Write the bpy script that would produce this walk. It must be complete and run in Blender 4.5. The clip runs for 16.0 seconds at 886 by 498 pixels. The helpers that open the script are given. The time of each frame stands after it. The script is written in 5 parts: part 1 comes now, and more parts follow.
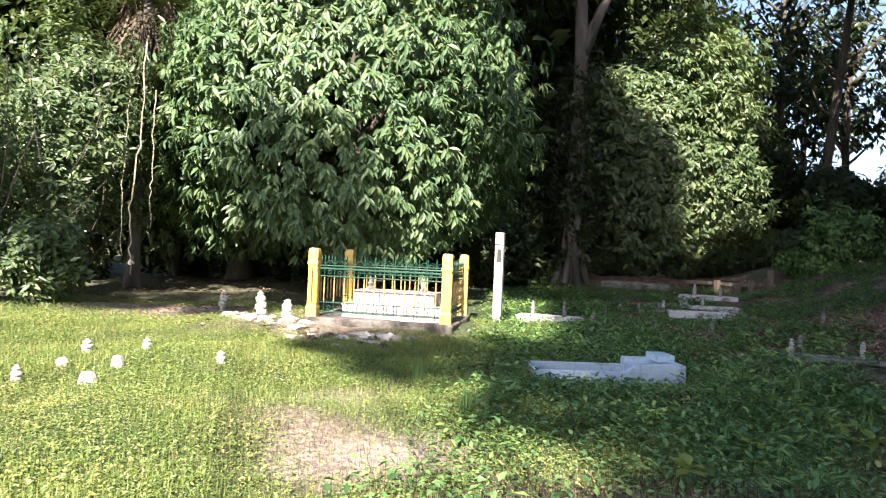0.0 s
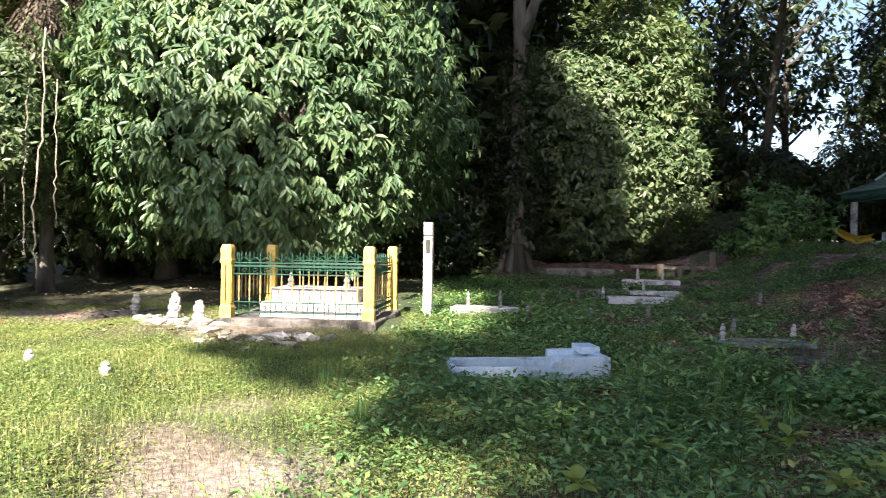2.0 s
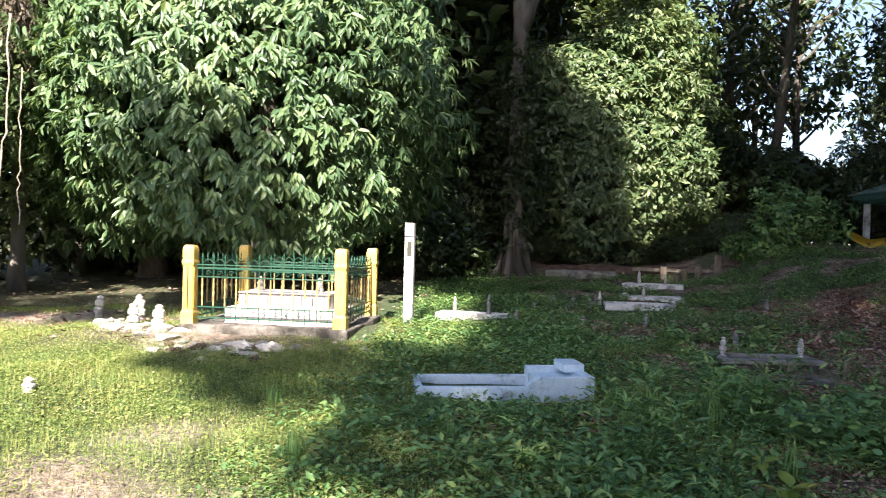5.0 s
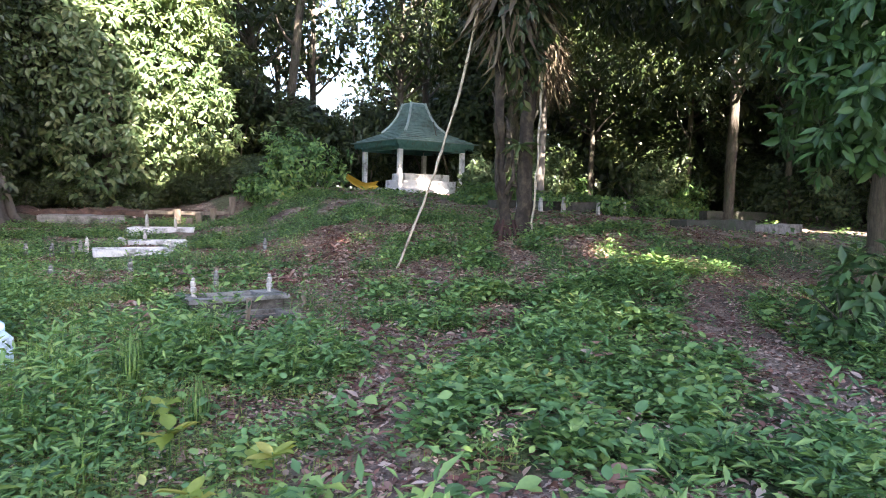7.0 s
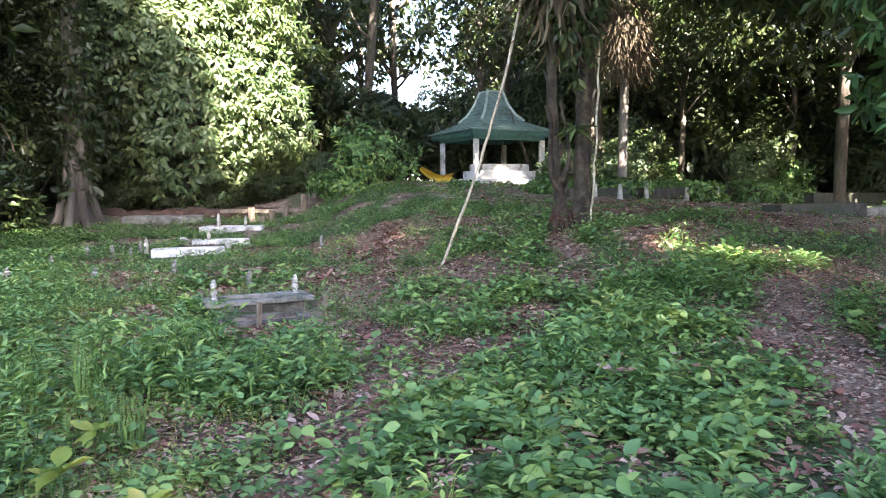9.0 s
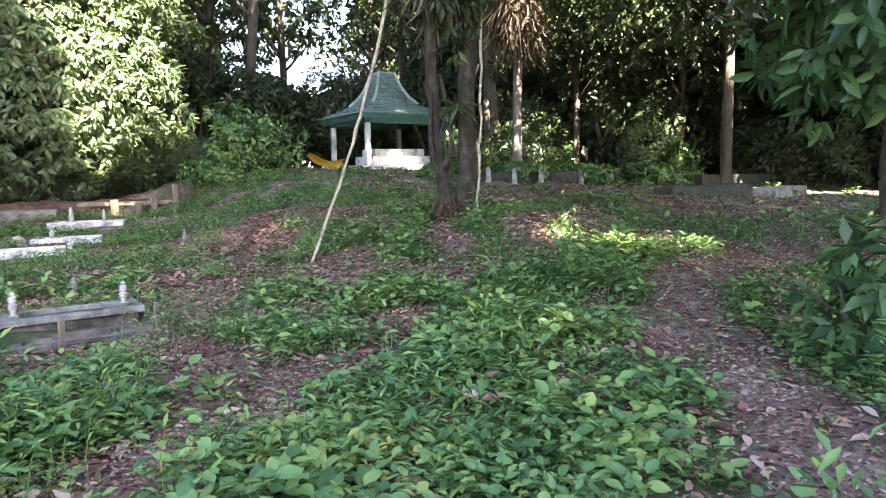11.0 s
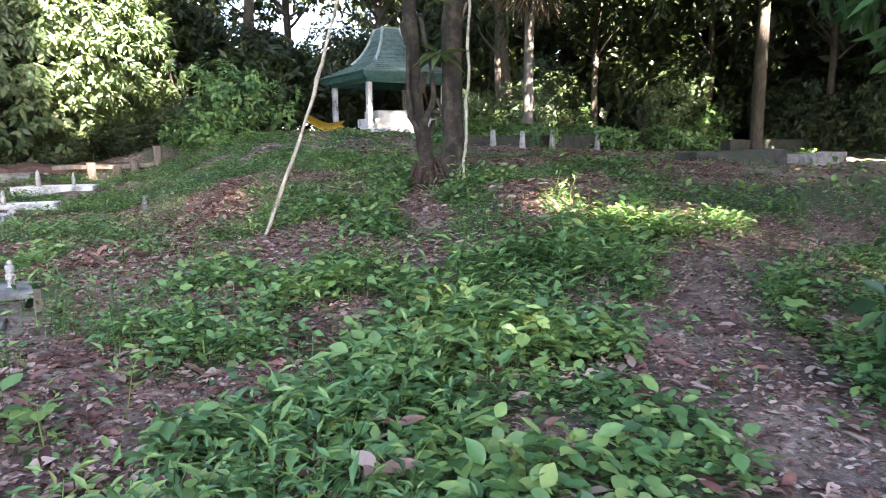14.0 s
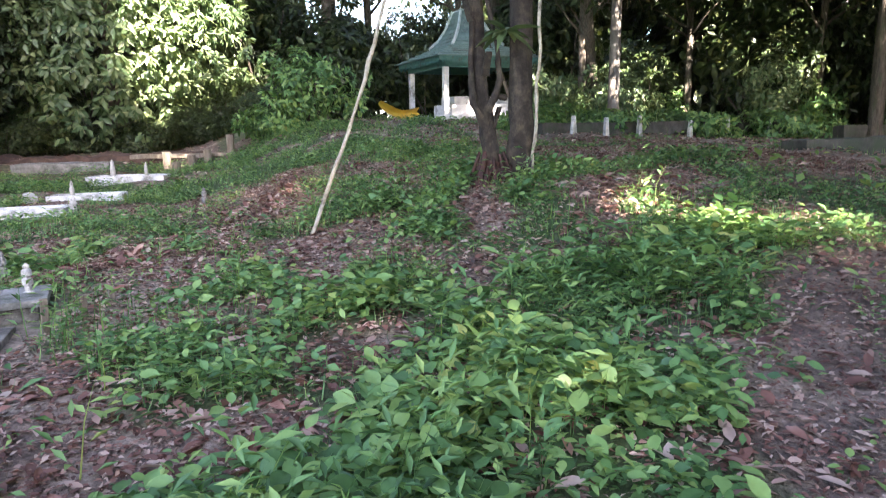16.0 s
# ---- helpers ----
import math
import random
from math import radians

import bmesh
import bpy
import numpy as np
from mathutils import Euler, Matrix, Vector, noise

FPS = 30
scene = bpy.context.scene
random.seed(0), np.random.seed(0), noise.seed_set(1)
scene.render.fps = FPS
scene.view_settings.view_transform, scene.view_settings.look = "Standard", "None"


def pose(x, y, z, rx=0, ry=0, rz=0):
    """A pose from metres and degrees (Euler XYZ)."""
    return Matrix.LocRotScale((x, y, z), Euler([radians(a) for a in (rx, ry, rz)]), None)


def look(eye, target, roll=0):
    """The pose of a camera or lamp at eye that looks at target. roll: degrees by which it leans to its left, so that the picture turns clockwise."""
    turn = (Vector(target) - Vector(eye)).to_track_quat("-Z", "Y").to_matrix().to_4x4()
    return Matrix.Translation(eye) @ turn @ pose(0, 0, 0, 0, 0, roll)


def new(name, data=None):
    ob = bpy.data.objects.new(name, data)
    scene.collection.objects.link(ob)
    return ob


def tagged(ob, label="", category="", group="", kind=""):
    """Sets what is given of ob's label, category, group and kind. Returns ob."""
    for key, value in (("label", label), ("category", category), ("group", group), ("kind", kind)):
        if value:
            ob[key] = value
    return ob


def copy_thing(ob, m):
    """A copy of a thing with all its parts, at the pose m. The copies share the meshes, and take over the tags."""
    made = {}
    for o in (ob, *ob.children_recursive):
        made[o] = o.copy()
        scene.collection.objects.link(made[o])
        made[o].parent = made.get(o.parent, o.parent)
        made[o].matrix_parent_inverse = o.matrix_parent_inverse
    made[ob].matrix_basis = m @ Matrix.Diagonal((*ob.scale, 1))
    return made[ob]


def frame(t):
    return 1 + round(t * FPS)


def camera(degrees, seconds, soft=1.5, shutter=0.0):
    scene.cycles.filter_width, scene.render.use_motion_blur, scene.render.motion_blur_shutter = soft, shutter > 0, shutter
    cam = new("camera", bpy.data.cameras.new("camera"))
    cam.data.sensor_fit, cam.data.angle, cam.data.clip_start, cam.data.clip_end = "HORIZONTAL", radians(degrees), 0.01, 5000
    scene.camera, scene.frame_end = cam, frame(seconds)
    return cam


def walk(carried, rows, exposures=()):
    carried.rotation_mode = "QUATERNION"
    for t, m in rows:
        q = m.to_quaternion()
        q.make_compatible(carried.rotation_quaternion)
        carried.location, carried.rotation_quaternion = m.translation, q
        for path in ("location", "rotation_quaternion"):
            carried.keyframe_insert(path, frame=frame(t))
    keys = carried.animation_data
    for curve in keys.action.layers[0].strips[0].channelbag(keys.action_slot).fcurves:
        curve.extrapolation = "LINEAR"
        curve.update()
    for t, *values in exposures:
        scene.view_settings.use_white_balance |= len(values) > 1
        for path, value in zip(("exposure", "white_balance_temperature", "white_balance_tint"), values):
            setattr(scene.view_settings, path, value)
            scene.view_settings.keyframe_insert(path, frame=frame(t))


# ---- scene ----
cam = camera(66.4, 16.0, soft=1.0, shutter=0.3)
PATH = [
    (0, (1.599, 0.88, 1.339), (1.349, 2.865, 1.353), 2.6),
    (0.5, (1.709, 1.05, 1.373), (1.512, 3.04, 1.329), 0.7),
    (1, (1.885, 1.166, 1.338), (1.708, 3.158, 1.395), 3.6),
    (1.5, (1.999, 1.35, 1.351), (2.006, 3.35, 1.349), 1.6),
    (2, (2.111, 1.496, 1.371), (1.982, 3.492, 1.361), 0.9),
    (2.5, (2.305, 1.573, 1.376), (2.084, 3.561, 1.382), 2.1),
    (3, (2.354, 1.75, 1.408), (2.059, 3.728, 1.413), 0.4),
    (3.2, (2.32, 1.827, 1.349), (1.978, 3.796, 1.419), 1.0),
    (5.3, (2.589, 2.331, 1.47), (2.501, 4.329, 1.448), 0.5),
    (5.5, (2.692, 2.348, 1.466), (2.708, 4.348, 1.457), -1.2),
    (6, (3.019, 2.431, 1.426), (3.492, 4.373, 1.341), 0.1),
    (6.5, (3.25, 2.431, 1.416), (4.045, 4.26, 1.274), -1.5),
    (7, (3.54, 2.482, 1.411), (4.617, 4.16, 1.263), 1.5),
    (7.5, (3.762, 2.497, 1.424), (4.61, 4.296, 1.21), -1.0),
    (8, (4.139, 2.486, 1.426), (4.771, 4.373, 1.22), 0.7),
    (8.5, (4.452, 2.626, 1.419), (5.302, 4.431, 1.28), 1.8),
    (9, (4.703, 2.71, 1.427), (5.517, 4.528, 1.25), -0.3),
    (9.5, (5.037, 2.82, 1.43), (5.907, 4.607, 1.206), 1.2),
    (10, (5.267, 3.054, 1.42), (6.266, 4.775, 1.22), 0.5),
    (10.2, (5.336, 3.111, 1.42), (6.398, 4.794, 1.211), 0.3),
    (12.3, (6.215, 3.988, 1.315), (7.216, 5.706, 1.1), -3.2),
    (12.5, (6.319, 3.984, 1.299), (7.246, 5.752, 1.17), -0.9),
    (13, (6.551, 4.072, 1.331), (7.458, 5.837, 1.082), -1.9),
    (13.5, (6.722, 4.26, 1.331), (7.795, 5.928, 1.076), 1.3),
    (14, (6.883, 4.462, 1.317), (7.874, 6.171, 1.001), -0.8),
    (14.5, (7.088, 4.636, 1.322), (7.923, 6.432, 1.046), -1.5),
    (15, (7.262, 4.76, 1.333), (8.002, 6.586, 0.994), -1.8),
    (15.5, (7.417, 5.001, 1.358), (8.197, 6.827, 1.117), -0.1),
    (16, (7.548, 5.162, 1.347), (8.315, 6.975, 0.996), -1.1),
]
EXPOSURE = [(0, 2.05, 6400, 18), (5.5, 2.25, 6400, 17), (6.0, 2.95, 6450, 18), (7.5, 3.95, 6550, 20), (9.0, 4.1, 6600, 19), (16, 4.2, 6550, 20)]
walk(cam, [(t, look(e, a, r)) for t, e, a, r in PATH], EXPOSURE)

# ---- world, sun, exposure ----
SUN_AZ, SUN_EL = 184.0, 38.0          # compass: from +y clockwise
w = bpy.data.worlds.new("sky")
scene.world = w
w.use_nodes = True
nt = w.node_tree
sky = nt.nodes.new("ShaderNodeTexSky")
sky.sky_type = "NISHITA"
sky.sun_disc = False
sky.sun_elevation = radians(SUN_EL)
sky.sun_rotation = radians(SUN_AZ)
bgn = nt.nodes["Background"]
nt.links.new(sky.outputs["Color"], bgn.inputs["Color"])
bgn.inputs["Strength"].default_value = 0.075
sl = bpy.data.lights.new("sun", "SUN")
sl.energy = 5.0
sl.angle = radians(0.6)
sl.color = (1.0, 0.93, 0.8)
sun = new("sun", sl)
a, e = radians(SUN_AZ), radians(SUN_EL)
sdir = Vector((math.sin(a) * math.cos(e), math.cos(a) * math.cos(e), math.sin(e)))
sun.matrix_world = look(sdir * 60, (0, 0, 0))


# ---- materials ----
def nodes_of(name):
    m = bpy.data.materials.new(name)
    m.use_nodes = True
    t = m.node_tree
    return m, t, t.nodes["Principled BSDF"]


def ramp(t, fac, stops):
    r = t.nodes.new("ShaderNodeValToRGB")
    els = r.color_ramp.elements
    while len(els) < len(stops):
        els.new(0.5)
    for el, (p, c) in zip(els, stops):
        el.position = p
        el.color = (*c, 1)
    t.links.new(fac, r.inputs["Fac"])
    return r.outputs["Color"]


def noise_node(t, scale, detail=4.0, rough=0.6, vec=None):
    n = t.nodes.new("ShaderNodeTexNoise")
    n.inputs["Scale"].default_value = scale
    n.inputs["Detail"].default_value = detail
    n.inputs["Roughness"].default_value = rough
    if vec is not None:
        t.links.new(vec, n.inputs["Vector"])
    return n.outputs["Fac"]


def mixc(t, fac, a, b, mode="MIX"):
    m = t.nodes.new("ShaderNodeMix")
    m.data_type = "RGBA"
    m.blend_type = mode
    for s, v in ((m.inputs[0], fac), (m.inputs[6], a), (m.inputs[7], b)):
        if isinstance(v, (int, float)):
            s.default_value = v
        elif isinstance(v, tuple):
            s.default_value = (*v, 1)
        else:
            t.links.new(v, s)
    return m.outputs[2]


def surface(name, c1, c2, dirt=None, rough=0.8, scale=6.0, bump=0.3, dirt_amount=0.5, fine=60.0, metal=0.0, stretch=None, dirt_scale=1.7):
    """A worn surface: two tones at one scale, grain at a finer one, and dirt in patches."""
    m, t, b = nodes_of(name)
    co = t.nodes.new("ShaderNodeTexCoord").outputs["Object"]
    if stretch:
        mp = t.nodes.new("ShaderNodeMapping")
        mp.inputs["Scale"].default_value = stretch
        t.links.new(co, mp.inputs["Vector"])
        co = mp.outputs["Vector"]
    n1 = noise_node(t, scale, 5, 0.65, co)
    n2 = noise_node(t, fine, 3, 0.6, co)
    col = ramp(t, n1, [(0.35, c1), (0.65, c2)])
    col = mixc(t, 0.35, col, ramp(t, n2, [(0.3, (0.45,) * 3), (0.7, (1.0,) * 3)]), "MULTIPLY")
    if dirt:
        n3 = noise_node(t, dirt_scale, 6, 0.75, co)
        f = ramp(t, n3, [(0.62 - 0.25 * dirt_amount, (0,) * 3), (0.72 - 0.15 * dirt_amount, (1,) * 3)])
        col = mixc(t, f, col, dirt)
    t.links.new(col, b.inputs["Base Color"])
    b.inputs["Roughness"].default_value = rough
    b.inputs["Metallic"].default_value = metal
    bp = t.nodes.new("ShaderNodeBump")
    bp.inputs["Strength"].default_value = bump
    bp.inputs["Distance"].default_value = 0.02
    add = t.nodes.new("ShaderNodeMath")
    t.links.new(n1, add.inputs[0])
    t.links.new(n2, add.inputs[1])
    t.links.new(add.outputs[0], bp.inputs["Height"])
    t.links.new(bp.outputs["Normal"], b.inputs["Normal"])
    return m


def leaf_mat(name, stops, rough=0.38, through_light=0.33, big=0.35):
    """Leaves: each leaf its own tone, in drifts over the plant, with light through the blade."""
    m, t, b = nodes_of(name)
    isl = t.nodes.new("ShaderNodeNewGeometry").outputs["Random Per Island"]
    co = t.nodes.new("ShaderNodeTexCoord").outputs["Object"]
    n = noise_node(t, big, 3, 0.6, co)
    mm = t.nodes.new("ShaderNodeMath")
    mm.operation = "MULTIPLY_ADD"
    t.links.new(n, mm.inputs[0])
    mm.inputs[1].default_value = 0.55
    mul = t.nodes.new("ShaderNodeMath")
    mul.operation = "MULTIPLY"
    mul.inputs[1].default_value = 0.45
    t.links.new(isl, mul.inputs[0])
    t.links.new(mul.outputs[0], mm.inputs[2])
    col = ramp(t, mm.outputs[0], stops)
    vein = noise_node(t, 40, 2, 0.5, co)
    col = mixc(t, 0.3, col, ramp(t, vein, [(0.3, (0.6,) * 3), (0.7, (1.0,) * 3)]), "MULTIPLY")
    t.links.new(col, b.inputs["Base Color"])
    b.inputs["Roughness"].default_value = rough
    b.inputs["Specular IOR Level"].default_value = 0.45
    tr = t.nodes.new("ShaderNodeBsdfTranslucent")
    t.links.new(mixc(t, 1.0, col, (1.0, 1.0, 0.55), "MULTIPLY"), tr.inputs["Color"])
    mx = t.nodes.new("ShaderNodeMixShader")
    mx.inputs[0].default_value = through_light
    t.links.new(b.outputs[0], mx.inputs[1])
    t.links.new(tr.outputs[0], mx.inputs[2])
    t.links.new(mx.outputs[0], t.nodes["Material Output"].inputs["Surface"])
    return m


M_LEAF = leaf_mat("broad_leaf", [(0.25, (0.070, 0.130, 0.066)), (0.5, (0.132, 0.220, 0.100)), (0.75, (0.240, 0.320, 0.150))])
M_LEAF_PALE = leaf_mat("pale_leaf", [(0.25, (0.066, 0.116, 0.052)), (0.5, (0.140, 0.205, 0.092)), (0.75, (0.255, 0.300, 0.145))])
M_LEAF_DARK = leaf_mat("forest_leaf", [(0.25, (0.022, 0.041, 0.015)), (0.5, (0.043, 0.069, 0.022)), (0.75, (0.091, 0.109, 0.037))], through_light=0.25)
M_LEAF_MID = leaf_mat("deep_green_leaf", [(0.25, (0.026, 0.064, 0.026)), (0.5, (0.055, 0.125, 0.042)), (0.75, (0.1, 0.19, 0.06))], rough=0.45)
M_WEED = leaf_mat("weed_leaf", [(0.22, (0.036, 0.090, 0.030)), (0.47, (0.135, 0.270, 0.092)), (0.72, (0.280, 0.400, 0.120)), (0.95, (0.58, 0.38, 0.12))], big=0.8, through_light=0.28, rough=0.42)
M_GRASS = leaf_mat("grass_blade", [(0.25, (0.120, 0.204, 0.056)), (0.5, (0.255, 0.335, 0.095)), (0.75, (0.455, 0.422, 0.168))], big=0.6)
M_DRY = leaf_mat("dry_leaf", [(0.25, (0.08, 0.033, 0.025)), (0.48, (0.25, 0.115, 0.085)), (0.72, (0.54, 0.4, 0.33))], rough=0.7, through_light=0.12, big=1.5)
M_STRAW = leaf_mat("dry_frond", [(0.25, (0.045, 0.034, 0.022)), (0.5, (0.1, 0.077, 0.05)), (0.75, (0.24, 0.19, 0.125))], rough=0.7, through_light=0.2, big=1.5)
M_BARK = surface("bark", (0.07, 0.055, 0.042), (0.17, 0.14, 0.11), (0.05, 0.07, 0.035), rough=0.9, scale=7, bump=0.9, stretch=(3, 3, 0.6), dirt_amount=0.4)
M_BARK_PALE = surface("pale_bark", (0.11, 0.09, 0.075), (0.27, 0.24, 0.21), (0.05, 0.042, 0.035), rough=0.85, scale=4, bump=0.6, stretch=(2, 2, 0.6), dirt_amount=0.75, dirt_scale=0.5)
M_BARK_TWIN = surface("palm_bark", (0.022, 0.016, 0.012), (0.115, 0.088, 0.062), (0.018, 0.012, 0.009), rough=0.9, scale=6, bump=1.0, stretch=(1.6, 1.6, 1.2), dirt_amount=0.75, dirt_scale=2.6)
M_YELLOW = surface("yellow_paint", (0.62, 0.4, 0.075), (0.72, 0.5, 0.12), (0.4, 0.3, 0.14), rough=0.6, scale=5, bump=0.15, dirt_amount=0.35, dirt_scale=3)
M_GREEN = surface("green_paint", (0.006, 0.055, 0.03), (0.01, 0.08, 0.045), (0.05, 0.06, 0.03), rough=0.45, scale=8, bump=0.1, dirt_amount=0.4, dirt_scale=4)
M_GOLD = surface("old_gold_paint", (0.34, 0.24, 0.08), (0.5, 0.38, 0.16), (0.12, 0.09, 0.05), rough=0.5, scale=12, bump=0.1, dirt_amount=0.5, dirt_scale=6)
M_WHITE = surface("weathered_white", (0.6, 0.58, 0.56), (0.78, 0.75, 0.72), (0.2, 0.19, 0.16), rough=0.75, scale=4, bump=0.25, dirt_amount=0.45, dirt_scale=2.5)
M_TILE = surface("pale_tile", (0.68, 0.58, 0.55), (0.76, 0.68, 0.64), (0.4, 0.34, 0.3), rough=0.3, scale=3, bump=0.05, dirt_amount=0.2, dirt_scale=4)
M_BLUE = surface("pale_blue_paint", (0.54, 0.68, 0.8), (0.64, 0.75, 0.84), (0.24, 0.28, 0.3), rough=0.65, scale=5, bump=0.2, dirt_amount=0.4, dirt_scale=3.5)
M_CONC = surface("old_concrete", (0.2, 0.185, 0.17), (0.36, 0.34, 0.32), (0.07, 0.075, 0.055), rough=0.9, scale=5, bump=0.5, dirt_amount=0.55, dirt_scale=2.2)
M_CONC_DARK = surface("mossy_concrete", (0.04, 0.037, 0.03), (0.1, 0.092, 0.078), (0.045, 0.06, 0.03), rough=0.95, scale=4, bump=0.6, dirt_amount=0.6, dirt_scale=1.5)
M_CONC_OLD = surface("stained_concrete", (0.13, 0.115, 0.1), (0.27, 0.24, 0.21), (0.05, 0.045, 0.035), rough=0.95, scale=6, bump=0.8, dirt_amount=0.75, dirt_scale=2.4)
M_STONE = surface("pale_stone", (0.42, 0.39, 0.36), (0.64, 0.6, 0.56), (0.14, 0.13, 0.11), rough=0.85, scale=7, bump=0.6, dirt_amount=0.5, dirt_scale=5)
M_ROOF = surface("green_roof_tile", (0.12, 0.2, 0.175), (0.21, 0.3, 0.265), (0.07, 0.08, 0.06), rough=0.5, scale=6, bump=0.3, dirt_amount=0.4, dirt_scale=1.2)
M_RIDGE = surface("pale_ridge", (0.42, 0.5, 0.46), (0.56, 0.62, 0.58), (0.2, 0.24, 0.2), rough=0.6, scale=6, bump=0.3, dirt_amount=0.35)
M_TEAL = surface("teal_board", (0.05, 0.16, 0.14), (0.09, 0.22, 0.19), (0.06, 0.06, 0.05), rough=0.6, scale=6, bump=0.2, dirt_amount=0.3)
M_WOOD = surface("grey_wood", (0.16, 0.12, 0.09), (0.32, 0.26, 0.2), (0.08, 0.07, 0.05), rough=0.85, scale=8, bump=0.5, stretch=(1, 1, 0.3), dirt_amount=0.4)
M_VINE = surface("pale_vine", (0.34, 0.28, 0.2), (0.56, 0.5, 0.4), (0.16, 0.13, 0.09), rough=0.8, scale=10, bump=0.5, dirt_amount=0.4, dirt_scale=6)
M_TARP = surface("yellow_cloth", (0.42, 0.29, 0.03), (0.55, 0.39, 0.05), (0.35, 0.24, 0.05), rough=0.6, scale=3, bump=0.2, dirt_amount=0.3)
M_SOIL = surface("red_earth", (0.07, 0.04, 0.03), (0.16, 0.095, 0.07), (0.04, 0.03, 0.022), rough=0.95, scale=4, bump=0.9, dirt_amount=0.5, dirt_scale=1.5)
M_BLACK = surface("black_paint", (0.015, 0.015, 0.015), (0.04, 0.04, 0.04), rough=0.6, bump=0.1)


# ---- the lie of the land ----
def ss(a, b, x):
    k = np.clip((np.asarray(x, float) - a) / (b - a), 0, 1)
    return k * k * (3 - 2 * k)


def lie(x, y):
    """Height of the bare ground: a gentle rise ahead, with a mound under the shelter."""
    x, y = np.asarray(x, float), np.asarray(y, float)
    h = -0.15 + 0.028 * np.clip(y - 8, 0, 30)
    h = h + (0.8 + 0.42 * ss(14, 26, y)) * ss(7.4, 12.3, x) * ss(6.0, 12.5, y) * (1 - 0.35 * ss(16, 25, x))
    h = h + 0.35 * ss(24.5, 27, y) * (1 - ss(9.5, 12, x)) * ss(-2, 2, x)
    h = h + 0.1 * np.exp(-((x + 0.9) / 2.3) ** 2 - ((y - 12.0) / 1.8) ** 2)
    h = h + 0.035 * np.sin(x * 1.7 + 0.6 * y) + 0.03 * np.sin(y * 2.1 - 0.8 * x) + 0.02 * np.sin(x * 4.1) * np.sin(y * 3.7)
    return h


def gz(x, y):
    return float(lie(x, y))


def patchy(x, y, s, seed):
    """Smooth uneven value about 0..1 over the ground."""
    x, y = np.asarray(x, float) / s, np.asarray(y, float) / s
    v = np.zeros_like(x)
    for k in range(5):
        r = np.random.RandomState(seed * 17 + k)
        an, ph, fr = r.uniform(0, 6.28), r.uniform(0, 6.28), 1.2 + 0.9 * k
        v += np.sin(fr * (x * np.cos(an) + y * np.sin(an)) + ph + 1.3 * np.sin(0.7 * fr * (y * np.cos(an) - x * np.sin(an)) + 2 * ph)) / (1 + 0.5 * k)
    return 0.5 + v / 5.0


def sandy(x, y):
    """1 on the trodden pale sand and the crumbled bank."""
    x, y = np.asarray(x, float), np.asarray(y, float)
    s1 = np.exp(-(((x - 0.15 + 0.25 * np.sin(3 * y)) / 0.95) ** 2 + ((y - 5.9 + 0.2 * np.sin(4 * x)) / 1.0) ** 2) ** 1.5)
    s2 = 0.8 * np.exp(-(((x + 0.1) / 0.6) ** 2 + ((y - 7.6) / 0.7) ** 2) ** 1.5)
    s3 = 0.8 * np.exp(-(((x + 1.9) / 1.9) ** 2 + ((y - 11.6) / 1.0) ** 2) ** 1.5) * ss(0.35, 0.6, patchy(x, y, 0.4, 31))
    s4 = 0.6 * np.exp(-(((x + 5.5) / 4.5) ** 2 + ((y - 13.2) / 0.7) ** 2))
    s5 = 0.6 * np.exp(-(((x - 7.2) / 1.0) ** 2 + ((y - 11.6) / 1.6) ** 2) ** 1.5) * ss(0.3, 0.55, patchy(x, y, 0.45, 37))
    return np.clip(np.maximum.reduce([s1, s2, s3, s4, s5]), 0, 1)


def trodden(x, y):
    """1 along the narrow earth path that runs up beside the weeds."""
    left = np.interp(y, (2.0, 5.0, 6.0, 7.55, 8.85, 9.6), (6.4, 8.5, 9.15, 10.1, 11.7, 12.8)) + 0.12 * np.sin(2.3 * y)
    wide = np.interp(y, (5.0, 6.5, 8.5), (1.25, 1.35, 1.75))
    return ss(-0.2, 0.2, x - left) * (1 - ss(-0.3, 0.25, x - left - wide)) * (1 - ss(8.7, 9.4, y))


